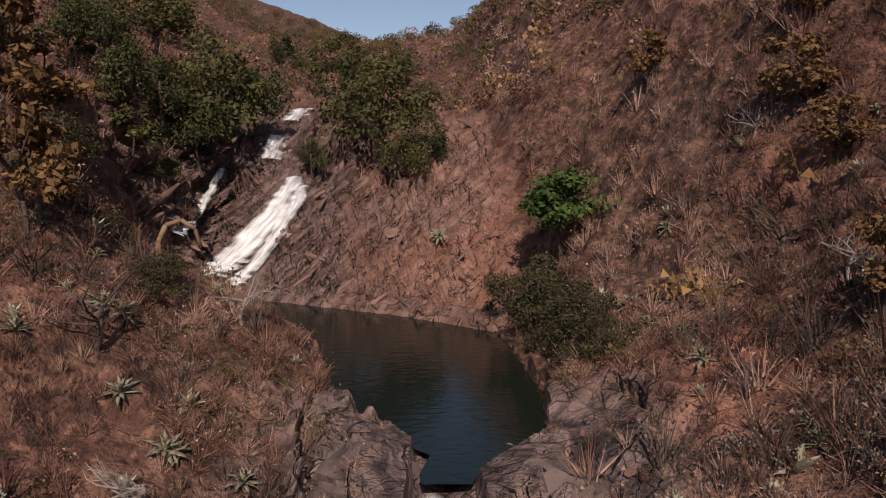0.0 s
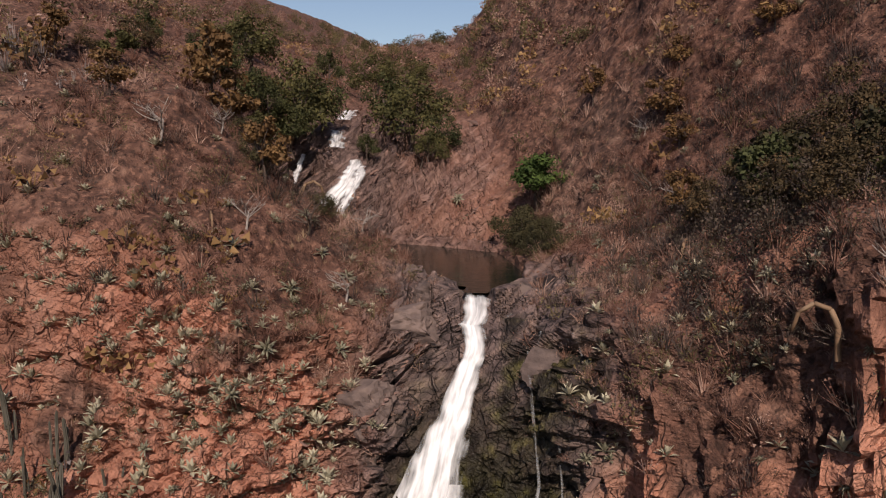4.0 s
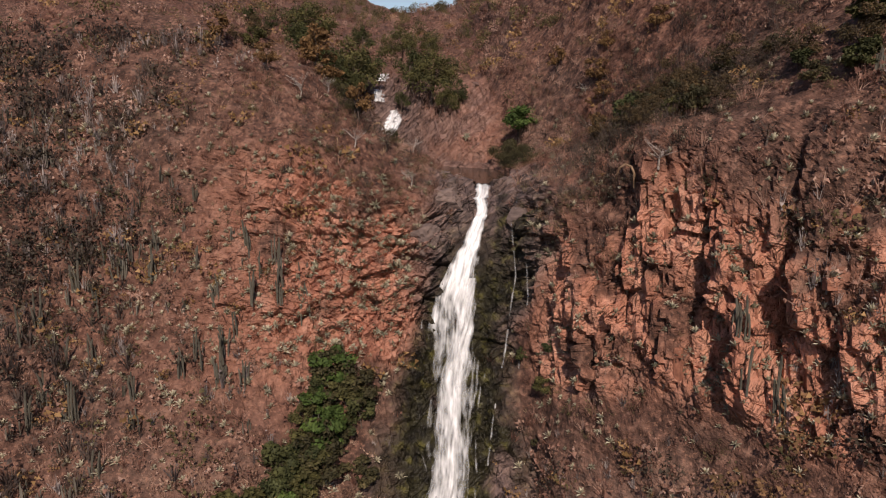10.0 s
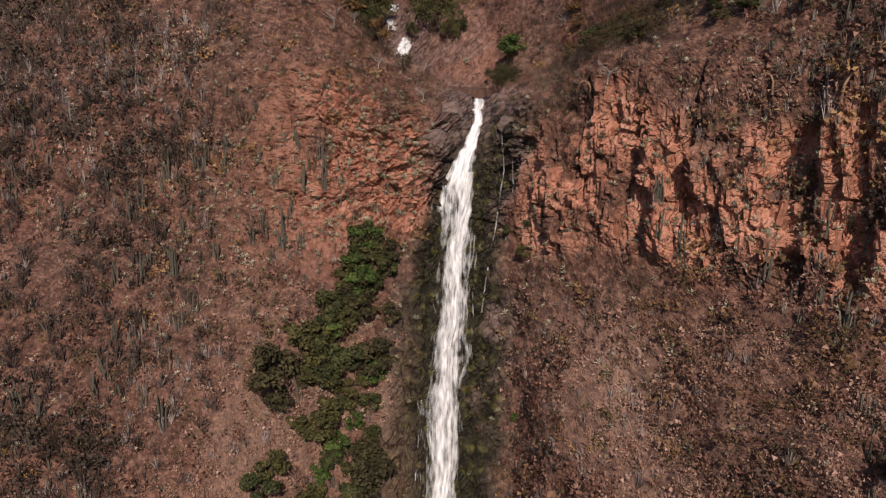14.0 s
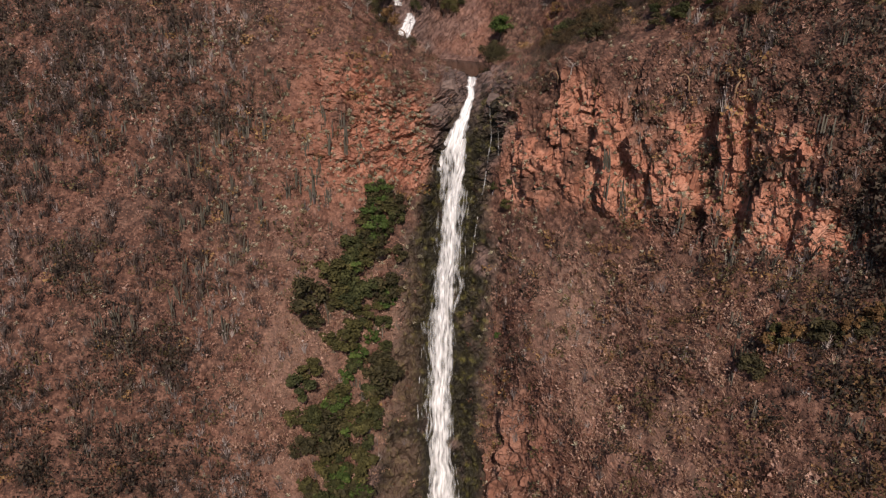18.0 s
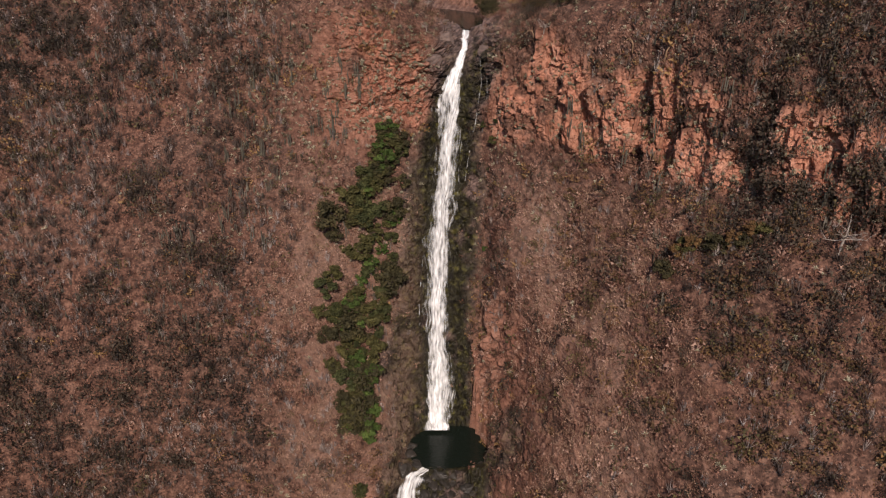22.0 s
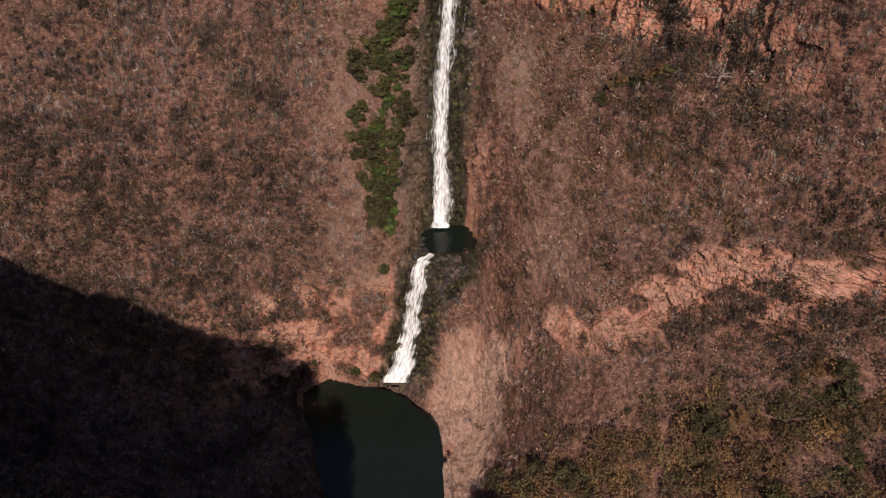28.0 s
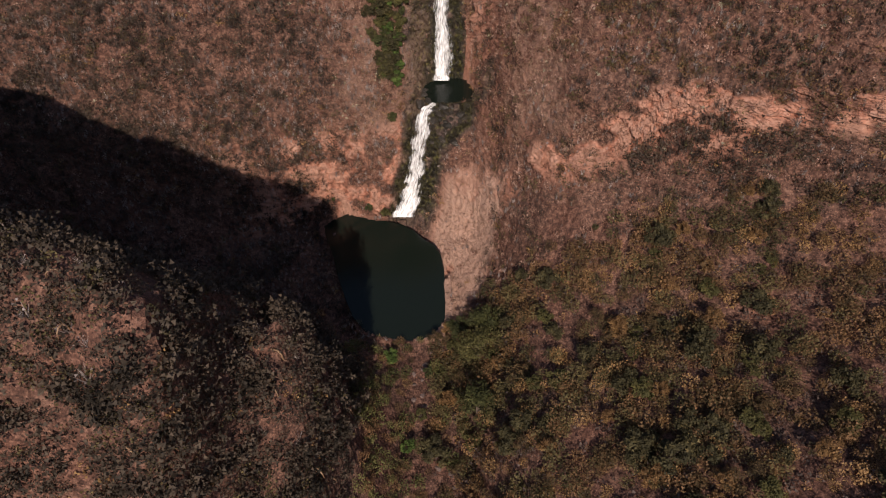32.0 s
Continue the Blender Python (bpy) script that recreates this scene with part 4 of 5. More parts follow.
field("slope_scrub", "dense dry brown scrub covering the gorge slopes", "scrub", scatter(0.7 * EDGE + IN_VIEW * OPEN_ROCK * 0.2 * (CV < 4.5) * (1 - CZ[..., 0]) * FAR_OFF + SLOPE * (0.35 + 1.2 * step(0.02, 0.1, CZ[..., 3]) * (CV < 11) + 1 - step(0.45, 0.53, NC)) * (0.5 + 0.5 * step(-55, -30, CX)), 16500), M_DRY, far_set, 0.5, 1.5)
grey_set = [shrub(s + 20, 4, 0.6, 1.6, 0.2, 14, 0.045) for s in range(4)]
field("grey_scrub", "pale grey bare-stemmed scrub on the slopes", "scrub", scatter(SLOPE * (0.1 + step(0.44, 0.6, NB)) * (1 - 0.5 * step(-30, -10, CX)), 9000), M_GREY, grey_set, 0.6, 1.7)
dark_set = [shrub(s + 40, 36, 0.95, 1.4, 0.24, 4, 0.04) for s in range(4)]
field("olive_scrub", "dark olive green bushes among dry scrub", "scrub", scatter(IN_VIEW * OPEN_ROCK * 0.25 * (CV < 4.5) * (1 - CZ[..., 0]) * step(0.45, 0.6, NC) * FAR_OFF + SLOPE * (0.06 + step(0.51, 0.57, NC)) * (1 - 0.6 * CZ[..., 3]), 2800), M_OLIVE, dark_set, 0.5, 1.7)
ochre_set = [shrub(s + 80, 26, 0.8, 1.0, 0.26, 6, 0.03) for s in range(3)]
field("ochre_scrub", "yellow brown dry-leaved bushes", "scrub", scatter(COVER * (0.3 + NEAR) * (step(0.55, 0.68, ND) + 0.6 * VALLEY), 2600), M_OCHRE, ochre_set, 0.6, 1.9)
field("dusky_scrub", "dusky grey brown thorn scrub on the shadier slopes", "scrub", scatter(SLOPE * np.maximum(1 - step(-50, -30, CX), 0.8 * step(26, 44, CX)) * (0.15 + step(0.46, 0.53, NC)), 8600), M_DUSK, [shrub(s + 150, 14, 0.8, 1.8, 0.2, 15, 0.05) for s in range(4)], 0.7, 1.9)
field("slope_bushes", "rounded dark brown and olive bushes dotted over the slopes", "scrub", scatter(SLOPE * (0.10 + step(0.5, 0.58, ND)), 1900), M_DARK, [shrub(s + 270, 70, 1.0, 1.5, 0.2, 4, 0.04) for s in range(4)], 0.6, 2.0)
patchy = fbm(CP * 0.035, 3, 61)
FLANK = np.maximum(1 - step(-52, -30, CX), 1.8 * step(26, 44, CX) * step(4.6, 5.8, CV))
field("dark_bushes", "dark evergreen bushes gathered in patches on the gorge slopes", "scrub", scatter(SLOPE * FLANK * (0.10 + 1.7 * step(0.47, 0.58, patchy + 0.3 * (ND - 0.5))), 4600), M_DARK, [shrub(s + 210, 46, 1.2, 1.8, 0.24, 4, 0.04) for s in range(4)], 0.7, 2.1)
field("slope_brush", "ochre and rusty brush on the slope under the cliff", "scrub", scatter(SLOPE * step(12, 20, CX) * (CV > 6.9) * (CV < 10) * (0.2 + step(0.45, 0.6, NC)), 800), M_RUST, [shrub(s + 230, 34, 0.9, 1.2, 0.26, 4, 0.03) for s in range(4)], 0.6, 1.8)
thick_at = IN_VIEW * (1 - 0.9 * np.maximum(CZ[..., 1], CZ[..., 2])) * (np.exp(-(np.hypot(CP[..., 0] - 14, CP[..., 1] + 5) / 10) ** 2) + 0.2 * np.exp(-(np.hypot(CP[..., 0] + 16, CP[..., 1] - 5) / 9) ** 2)) * (CV < 6.45) * (0.2 + step(0.4, 0.55, NC))
field("thorn_thicket", "dusky leafless thorn thicket on the banks above the falls", "scrub", scatter(thick_at, 600), M_DUSK, [shrub(s + 190, 40, 0.8, 1.4, 0.07, 26, 0.016) for s in range(4)], 0.6, 1.8)
bank_at = IN_VIEW * np.exp(-(np.hypot((CP[..., 0] - 14) / 1.3, CP[..., 1] + 13) / 6) ** 2) * (CV < 6.15) * (CX > 8)
field("bank_bushes", "dark small-leaved bushes on the bank above the cliff", "scrub", scatter(bank_at, 260), M_DARK, [shrub(s + 250, 110, 1.0, 1.6, 0.10, 10, 0.02) for s in range(4)], 0.7, 1.6)
spur_at = IN_VIEW * SPUR * (CV < 16.3) * (CX > -90)
field("spur_scrub", "grey bare-stemmed scrub on the near spur", "scrub", scatter(spur_at, 300), M_GREY, [shrub(s + 120, 6, 0.8, 1.9, 0.2, 16, 0.045) for s in range(4)], 0.9, 2.0)
field("spur_bushes", "dusky grey brown bushes on the near spur", "scrub", scatter(spur_at * (0.5 + step(0.42, 0.55, NC)), 3400), M_DARK, [shrub(s + 130, 64, 1.0, 1.6, 0.24, 8, 0.03) for s in range(3)], 1.1, 2.7)
field("spur_brush", "dull olive brush on the near spur", "scrub", scatter(spur_at * (0.1 + step(0.5, 0.6, NB)), 900), M_OLIVE, [shrub(s + 140, 30, 0.9, 1.3, 0.28, 4, 0.03) for s in range(3)], 0.8, 1.8)
grass_set = [shrub(s + 90, 0, 0.4, 0.7, 0.1, 24, 0.016) for s in range(3)]
field("dry_grass", "tufts of dry straw-coloured grass", "grass", scatter(COVER * NEAR * (0.3 + step(0.45, 0.6, ND)), 2400), M_STRAW, grass_set, 0.5, 1.3)
WOOD_AT = IN_VIEW * VALLEY * (CX < 100) * (CX > -12) * (1 - step(0.1, 0.4, CZ[..., 3])) * (1 - 0.9 * np.exp(-((CP[..., 0] - 24) / 12) ** 2 - ((CP[..., 1] + 126) / 8) ** 2))
CREEK = -9 + 3.0 * np.sin(CP[..., 1] * 0.11)
CREEKSIDE = IN_VIEW * (CP[..., 0] > -34) * (CP[..., 0] < 0) * (CP[..., 1] < -114) * (CP[..., 1] > -195) * (CP[..., 2] < -84) * (np.abs(CP[..., 0] - CREEK) > 2.6)
wood_set = [shrub(s + 180, 190, 1.9, 3.2, 0.32, 6, 0.07) for s in range(5)]
field("gorge_woods", "dense olive green woods on the gorge floor", "woods", scatter(WOOD_AT * (0.15 + step(0.40, 0.55, NB)), 620), M_OLIVE, wood_set, 0.8, 1.5)
field("gorge_woods_dry", "dry ochre brown woods on the gorge floor", "woods", scatter(WOOD_AT * (0.2 + step(0.42, 0.58, ND)), 640), M_RUST, wood_set, 0.8, 1.5)
field("gorge_woods_pale", "pale straw and ochre leaved woods on the gorge floor", "woods", scatter(WOOD_AT * (0.2 + step(0.46, 0.6, NC)), 260), M_OCHRE, wood_set, 0.6, 1.3)
field("creek_woods", "dark olive woods along the creek", "woods", scatter(CREEKSIDE, 150), M_GREEN, wood_set, 0.6, 1.3)
field("creek_brush", "rusty brown brush along the creek", "woods", scatter(CREEKSIDE, 190), M_RUST, wood_set, 0.4, 0.9)
HILL_AT = OPEN_ROCK * ((CV > 0.6) & (CV < 2.9) & (CX > -170) & (CX < 70)).astype(float)
field("far_woods", "olive and brown woods on the hills upstream", "woods", scatter(HILL_AT * (0.3 + step(0.42, 0.58, NB)), 560), M_OLIVE, wood_set, 0.6, 1.3)
field("far_woods_dry", "dry brown woods on the hills upstream", "woods", scatter(HILL_AT, 460), M_DRY, wood_set, 0.5, 1.0)
field("gorge_brush", "dry brush on the gorge floor", "scrub", scatter(WOOD_AT, 2200), M_DUSK, far_set, 0.8, 2.2)


# ---------------- trees ----------------
def limb(bm, a, b, ra, rb, sides=6, bend=0.15, seed=0, segs=4):
    """A tapered, slightly bent branch from a to b."""
    g = random.Random(seed)
    a, b = Vector(a), Vector(b)
    ax = (b - a).normalized()
    u = ax.orthogonal().normalized()
    w = ax.cross(u)
    off = Vector((g.uniform(-1, 1), g.uniform(-1, 1), g.uniform(-0.3, 0.3))) * bend * (b - a).length
    last = None
    for k in range(segs + 1):
        t = k / segs
        c = a.lerp(b, t) + off * math.sin(t * math.pi)
        r = ra + (rb - ra) * t
        ring = [bm.verts.new(c + (u * math.cos(i / sides * 6.2832) + w * math.sin(i / sides * 6.2832)) * r) for i in range(sides)]
        if last:
            for i in range(sides):
                bm.faces.new((last[i], last[(i + 1) % sides], ring[(i + 1) % sides], ring[i]))
        last = ring
    bm.faces.new(last)


def crown_mesh(name, seed, lobes, spread_r, height, base, leaves, leaf, material):
    """Many small leaves gathered in uneven clumps round the limbs' ends."""
    g = np.random.default_rng(seed)
    a = g.random(lobes) * 6.283
    rr = np.sqrt(g.random(lobes)) * spread_r * 0.75
    c = np.stack([np.cos(a) * rr, np.sin(a) * rr, base + (height - base) * (0.25 + 0.7 * g.random(lobes)) * (1 - 0.35 * rr / spread_r)], 1)
    size = spread_r * (0.22 + 0.2 * g.random(lobes))
    k = g.integers(0, lobes, leaves)
    d = g.normal(size=(leaves, 3))
    d /= np.linalg.norm(d, axis=1, keepdims=True)
    p = c[k] + d * (size[k] * (0.45 + 0.6 * g.random(leaves)))[:, None] * (1, 1, 0.7)
    n = d * 0.6 + g.normal(size=(leaves, 3)) * 0.5 + (0, 0, 0.4)
    u = np.cross(n, g.normal(size=(leaves, 3)))
    u /= np.linalg.norm(u, axis=1, keepdims=True)
    w = np.cross(n, u)
    w /= np.linalg.norm(w, axis=1, keepdims=True)
    s = leaf * (0.6 + 0.8 * g.random(leaves))[:, None]
    quad = np.stack([p - u * s, p - w * s * 0.55, p + u * s, p + w * s * 0.55], 1)
    return raw_mesh(name, quad.reshape(-1, 3), np.arange(leaves * 4).reshape(-1, 4), material, False), c


def make_tree(kind, seed, height, spread_r, material, leaves, leaf, label, trunk_r=0.16, base=0.3, lobes=16):
    crown, tips = crown_mesh("crown", seed, lobes, spread_r, height, height * base, leaves, leaf, material)
    root = tagged(new(kind), label, "tree" if height > 2.4 else "shrub")
    bm = bmesh.new()
    top = Vector((0.1 * height * math.sin(seed), 0.1 * height * math.cos(seed), height * 0.55))
    limb(bm, (0, 0, -0.5), top, trunk_r, trunk_r * 0.5, 7, 0.08, seed)
    part("trunk", bm_mesh("trunk", bm, M_BARK), root)
    for k, tip in enumerate(tips[:7]):
        bm = bmesh.new()
        limb(bm, top * (0.5 + 0.07 * k), tip, trunk_r * 0.45, 0.02, 5, 0.12, seed + k)
        part("limb", bm_mesh("limb", bm, M_BARK), root)
    part("crown", crown, root)
    return root


TREES = {
    "dark": [make_tree("tree", 200 + k, 7.5, 3.6, (M_LEAFY, M_DEEP, M_GREEN)[k], 3400, 0.145, "dark green leafy tree beside the stream", 0.2, 0.12, 26) for k in range(3)],
    "belt": [make_tree("tree", 220 + k, 5.0, 2.6, (M_GREEN, M_LEAFY, M_DEEP, M_OLIVE, M_FRESH)[k], 2200, 0.22, "green leafy tree rooted on the wet cliff", 0.13, 0.1) for k in range(5)],
    "olive": [make_tree("tree", 240 + k, 4.2, 2.4, (M_OLIVE, M_LEAFY, M_OLIVE)[k], 1500, 0.20, "olive brown leafy tree in the gorge woods", 0.12, 0.15) for k in range(3)],
    "ochre": [make_tree("tree", 260 + k, 4.0, 1.7, M_OCHRE, 1200, 0.14, "slender tree with yellow ochre leaves", 0.1, 0.15) for k in range(2)],
    "fresh": [make_tree("tree", 280 + k, 4.2, 2.2, M_FRESH, 3200, 0.12, "bright green young tree on red soil", 0.11, 0.3, 20) for k in range(1)],
    "bush": [make_tree("bush", 300 + k, 2.3, 1.7, M_OLIVE, 4600, 0.055, "dense dark olive bush at the water's edge", 0.07, 0.05, 18) for k in range(2)],
    "rusty": [make_tree("tree", 320 + k, 4.6, 2.4, M_RUST, 1700, 0.115, "sparse tree with rusty green leaves on the slope", 0.11, 0.25) for k in range(2)],
}
USED = set()


def plant(kind, p, size=1.0, group=""):
    base = TREES[kind][len(USED) % len(TREES[kind])]
    g, _ = seat(p)
    m = Matrix.LocRotScale(g - Vector((0, 0, 0.1)), Euler((0, 0, rng.random() * 6.28)), Vector((size, size, size * (0.85 + 0.3 * rng.random()))))
    if base.name in USED:
        ob = copy_thing(base, m)
        USED.add(ob.name)
    else:
        base.matrix_basis = m
        USED.add(base.name)
        ob = base
    return tagged(ob, group=group)


for p, s in (((-7.2, 43.5, 8), 1.5), ((-3.4, 41.5, 8), 0.85), ((-10.4, 51, 10), 1.2), ((-21.5, 40, 8), 1.05), ((-25, 38, 9), 1.0), ((-19, 46, 9), 0.9), ((-30, 46, 15), 0.95), ((-24, 56, 14), 0.8), ((-33, 62, 20), 0.7), ((-14, 66, 15), 0.8), ((-3, 64, 17), 0.7), ((-22, 76, 19), 0.7), ((-8, 82, 20), 0.6), ((-38, 54, 20), 0.6), ((-12.5, 39.5, 7.5), 0.4), ((-4.5, 39.2, 7.5), 0.45), ((-24, 32, 9), 0.6), ((-28, 30, 13), 0.6)):
    plant("dark", p, s, "trees upstream")
for k in range(15):
    g = random.Random(k + 1200)
    x = -17 - 20 * g.random()
    y = 16 + 30 * g.random()
    plant(("rusty", "olive", "dark")[k % 3], (x, y, 9 + 0.5 * (-17 - x)), (0.9, 0.8, 0.55)[k % 3] * (0.7 + 0.6 * g.random()), "trees upstream")
plant("fresh", (2.9, 21.5, 5.2), 1.55)
for p, s in (((4.4, 9.5, 1.0), 1.0), ((4.0, 12.3, 1.0), 1.15), ((5.2, 8, 1.5), 0.8), ((3.5, 15.5, 1.2), 1.3), ((3.2, 19.2, 1.4), 1.7), ((4.9, 10.8, 1.5), 0.9), ((-18, 9, 8), 0.9), ((-20, 14, 9), 1.2), ((-16.5, 12.5, 6), 0.8), ((-12, 7, 5), 0.7), ((-15, 16.5, 0.6), 0.8), ((-13, 14.5, 0.8), 0.7)):
    plant("bush", p, s, "bushes at the pool")
for p, s in (((-16, 5, 9), 1.15), ((-27, 6, 14), 1.0), ((-34, 12, 18), 0.9), ((14, 9, 10), 0.9), ((12, 26, 13), 0.8), ((17, 15, 15), 0.8), ((10.5, 1, 8), 0.7), ((21, 8, 17), 0.9), ((-24, 18, 14), 0.9), ((-21.5, 16, 11), 1.6), ((-23.5, 14.5, 12), 1.3), ((14.5, 13, 11.5), 1.2)):
    plant("ochre", p, s, "ochre trees")
for p, s in (((17, -20, 11), 1.0), ((10.5, -13, 7), 0.8), ((13, -16, 9), 1.0), ((15.5, -18, 10), 1.1), ((11.5, -17, 7), 0.8), ((12.5, -4, 9), 0.8), ((14, -12, 10), 1.0), ((16, -9, 12), 1.1), ((12, -9, 8), 0.8), ((20, -14, 15), 1.3), ((16, -5, 11), 1.0), ((24, -27, 14), 1.2), ((27, -34, 12), 1.0), ((10, -6, 5), 0.7), ((22, -22, 14), 1.2), ((30, -38, 12), 1.1)):
    plant("rusty", p, s, "trees on the slope")
for k in range(24):
    q = (9 + 22 * random.Random(k + 700).random(), 0, 0)
    q = (q[0], 4 - 1.25 * q[0] + 16 * (random.Random(k + 800).random() - 0.35), 0.55 * q[0] + 2)
    plant(("olive", "rusty", "belt")[k % 3], q, (0.7, 0.85, 0.6)[k % 3] * (0.7 + 0.6 * random.Random(k + 900).random()), "trees on the slope")
for k in range(112):
    g = random.Random(k)
    v = 7.25 + 2.95 * (k + g.random()) / 112
    lo = float(np.interp(v, [7.2, 7.8, 8.3, 9.0, 9.6, 10.0], [-17.5, -24.5, -29.5, -30, -28, -24]))
    hi = float(np.interp(v, [7.2, 7.6, 8.2, 8.8, 9.5, 10.0], [-14, -13.5, -15.5, -17, -20.5, -20]))
    q = surface(np.array([hi + (lo - hi) * g.random() ** 1.2]), np.array([v]))[0]
    plant("belt" if k % 4 else "olive", q, 0.85 + 0.9 * g.random() ** 1.5, "trees beside the falls")
for v, dx, s in ((7.0, 7.5, 0.6), (7.2, 9.5, 0.6), (6.9, 9, 0.5), (7.5, 9, 0.45), (8.4, 9.5, 0.45), (9.4, 8.5, 0.5)):
    q = surface(np.array([course_x(v) + dx]), np.array([v]))[0]
    plant("belt", q, s, "trees beside the falls")
for k in range(130):
    q = CP[tuple(a[0] for a in np.unravel_index(rng.choice(CP.shape[0] * CP.shape[1], 1, p=(AREA * VALLEY * IN_VIEW * ~IN_POOL * (CP[..., 0] < 75) * (CP[..., 1] > -185)).ravel() / (AREA * VALLEY * IN_VIEW * ~IN_POOL * (CP[..., 0] < 75) * (CP[..., 1] > -185)).sum()), CP.shape[:2]))]
    plant(("olive", "rusty", "olive", "ochre")[k % 4], q, 0.8 + 0.9 * rng.random(), "gorge woods")
for p, s, kind in (((-3, -112, -104), 1.3, "dark"), ((4, -112, -100), 1.3, "dark"), ((-28, -116, -106), 1.0, "belt"), ((-20, -120, -106), 1.4, "belt"), ((10, -112, -98), 1.2, "belt"), ((2, -122, -100), 1.3, "dark"), ((-10, -126, -104), 1.0, "belt"), ((33, -101, -76), 1.0, "belt"), ((-42, -64, -103), 0.6, "belt"), ((-25, -66, -105), 1.0, "olive"), ((-20, -63, -98), 1.1, "olive"), ((-31, -66, -105), 0.9, "belt"), ((-3, -118, -103), 1.3, "olive"), ((12, -118, -94), 1.4, "olive"), ((-22, -52, -79), 1.3, "belt"), ((20, -122, -86), 1.3, "olive"), ((3, -140, -100), 1.4, "dark"), ((14, -150, -86), 1.3, "olive"), ((-14, -148, -103), 1.2, "belt")):
    plant(kind, p, s, "trees on the gorge floor")
for k in range(9):
    plant("ochre" if k % 2 else "olive", (24 + 1.6 * k + 2 * rng.random(), -60 - 0.6 * k - 3 * rng.random(), -21 + k), 0.6 + 0.35 * rng.random(), "shrubs under the cliff")

# ---------------- agaves ----------------
def leaf_mesh(name, material, bend):
    """A thick pointed agave leaf along +x, concave above."""
    bm = bmesh.new()
    rows = []
    for k, (t, w, h) in enumerate(((0.0, 0.05, 0.03), (0.3, 0.085, 0.03), (0.65, 0.075, 0.022), (1.0, 0.004, 0.004))):
        z = bend * math.sin(t * 2.2) * 0.5 - 0.12 * t * t
        rows.append([bm.verts.new((t, -w, z + 0.03)), bm.verts.new((t, 0, z)), bm.verts.new((t, w, z + 0.03)), bm.verts.new((t, 0, z - h))])
    for a, b in zip(rows, rows[1:]):
        for i in range(4):
            bm.faces.new((a[i], a[(i + 1) % 4], b[(i + 1) % 4], b[i]))
    bmesh.ops.recalc_face_normals(bm, faces=bm.faces[:])
    return bm_mesh(name, bm, material, True)


LEAVES = [leaf_mesh("leaf", M_AGAVE, 0.35), leaf_mesh("leaf", M_AGAVE, 0.2), leaf_mesh("leaf", M_AGAVE, 0.5)]
DEAD_LEAF = leaf_mesh("dead_leaf", M_STRAW, -0.2)


def leaf_poses(seed, count, size):
    g = random.Random(seed)
    out = []
    for k in range(count):
        t = k / count
        pitch = 78 - 88 * t ** 0.8 + g.uniform(-8, 8)
        ln = size * (0.62 + 0.45 * t) * g.uniform(0.8, 1.12)
        out.append(Matrix.Rotation(k * 2.4 + g.uniform(-0.3, 0.3), 4, "Z") @ Matrix.Rotation(-radians(pitch), 4, "Y") @ Matrix.Diagonal((ln, size * g.uniform(0.95, 1.25), size, 1)))
    return out


def agave(seed, p, up, size, count=17):
    """A rosette of separate leaves, seated on the ground."""
    root = empty("agave", p, "grey-green spiky agave rosette on red rock", "agave", "agaves", up.lerp(Vector((0, 0, 1)), 0.45).to_track_quat("Z", "Y"))
    for k, m in enumerate(leaf_poses(seed, count, size)):
        part("leaf", LEAVES[k % 3], root, m=m)
    for k in range(3):
        part("dead_leaf", DEAD_LEAF, root, "withered straw leaf", Matrix.Rotation(k * 2.1 + seed, 4, "Z") @ Matrix.Rotation(0.25, 4, "Y") @ Matrix.Diagonal((size * 0.8, size, size, 1)))
    return root


def rosette_mesh(seed, size, count, material):
    v, f = [], []
    base = LEAVES[seed % 3]
    co = [w.co.copy() for w in base.vertices]
    polys = [tuple(q.vertices) for q in base.polygons]
    v = [Vector((0, 0, 0.02)), Vector((0.02, 0, 0)), Vector((0, 0.02, 0)), Vector((-0.02, 0, 0))]
    for m in leaf_poses(seed, count, size):
        o = len(v) - 4
        v += [m @ c for c in co[4:]]
        f += [[i + o if i > 3 else i for i in q] for q in polys]
    return raw_mesh("rosette", np.array(v), np.array(f), material, True)


for k, p in enumerate(((7.4, 12.2, 2.4), (7.9, 11.6, 2.3), (8.2, 6.8, 2.0), (8.7, 6.6, 2.2), (-12.5, 3.2, 5.5), (-9.8, 0.1, 1.5), (-10.1, -4.2, -2.6), (10.4, -1.8, 3.2), (-10.9, -10.2, -4.6), (-13.7, -11.4, -2.8), (-9.0, -3.6, -2.6), (-7.8, 0.0, 1.2), (-11.6, 1.6, 2.6), (-14.5, 1.2, 5), (11.2, 0.5, 4), (-13, -3, 1), (10.8, -4.4, 2.4), (-15.6, 6.2, 9), (6.8, 16, 4), (9.6, 15.5, 6), (-16.4, -2.6, 3.6), (-17.8, 0.4, 6.6), (-2.2, 29.5, 4), (-1.2, 27, 2.6), (12.2, 3.6, 6), (-14.6, -7.6, 0), (-12.2, -8.4, -1.4), (9.6, -9, 2.5), (8.8, -13, 2), (-19.6, -4.8, 4.4), (-11.4, 4.4, 5), (-8.6, -1.8, 0.2), (6.9, 9.3, 2.7), (7.4, 4.4, 2.6), (6.4, -1.1, 1.7), (8.1, -2.4, 2.3), (7.6, 5.2, 2.6), (8.9, -3.6, 2.6))):
    g, up = seat(p)
    agave(400 + k, g, up, 0.62 + 0.3 * random.Random(k).random(), 18)
ROSETTES = [rosette_mesh(430 + k, 0.48, 15, M_AGAVE) for k in range(5)]
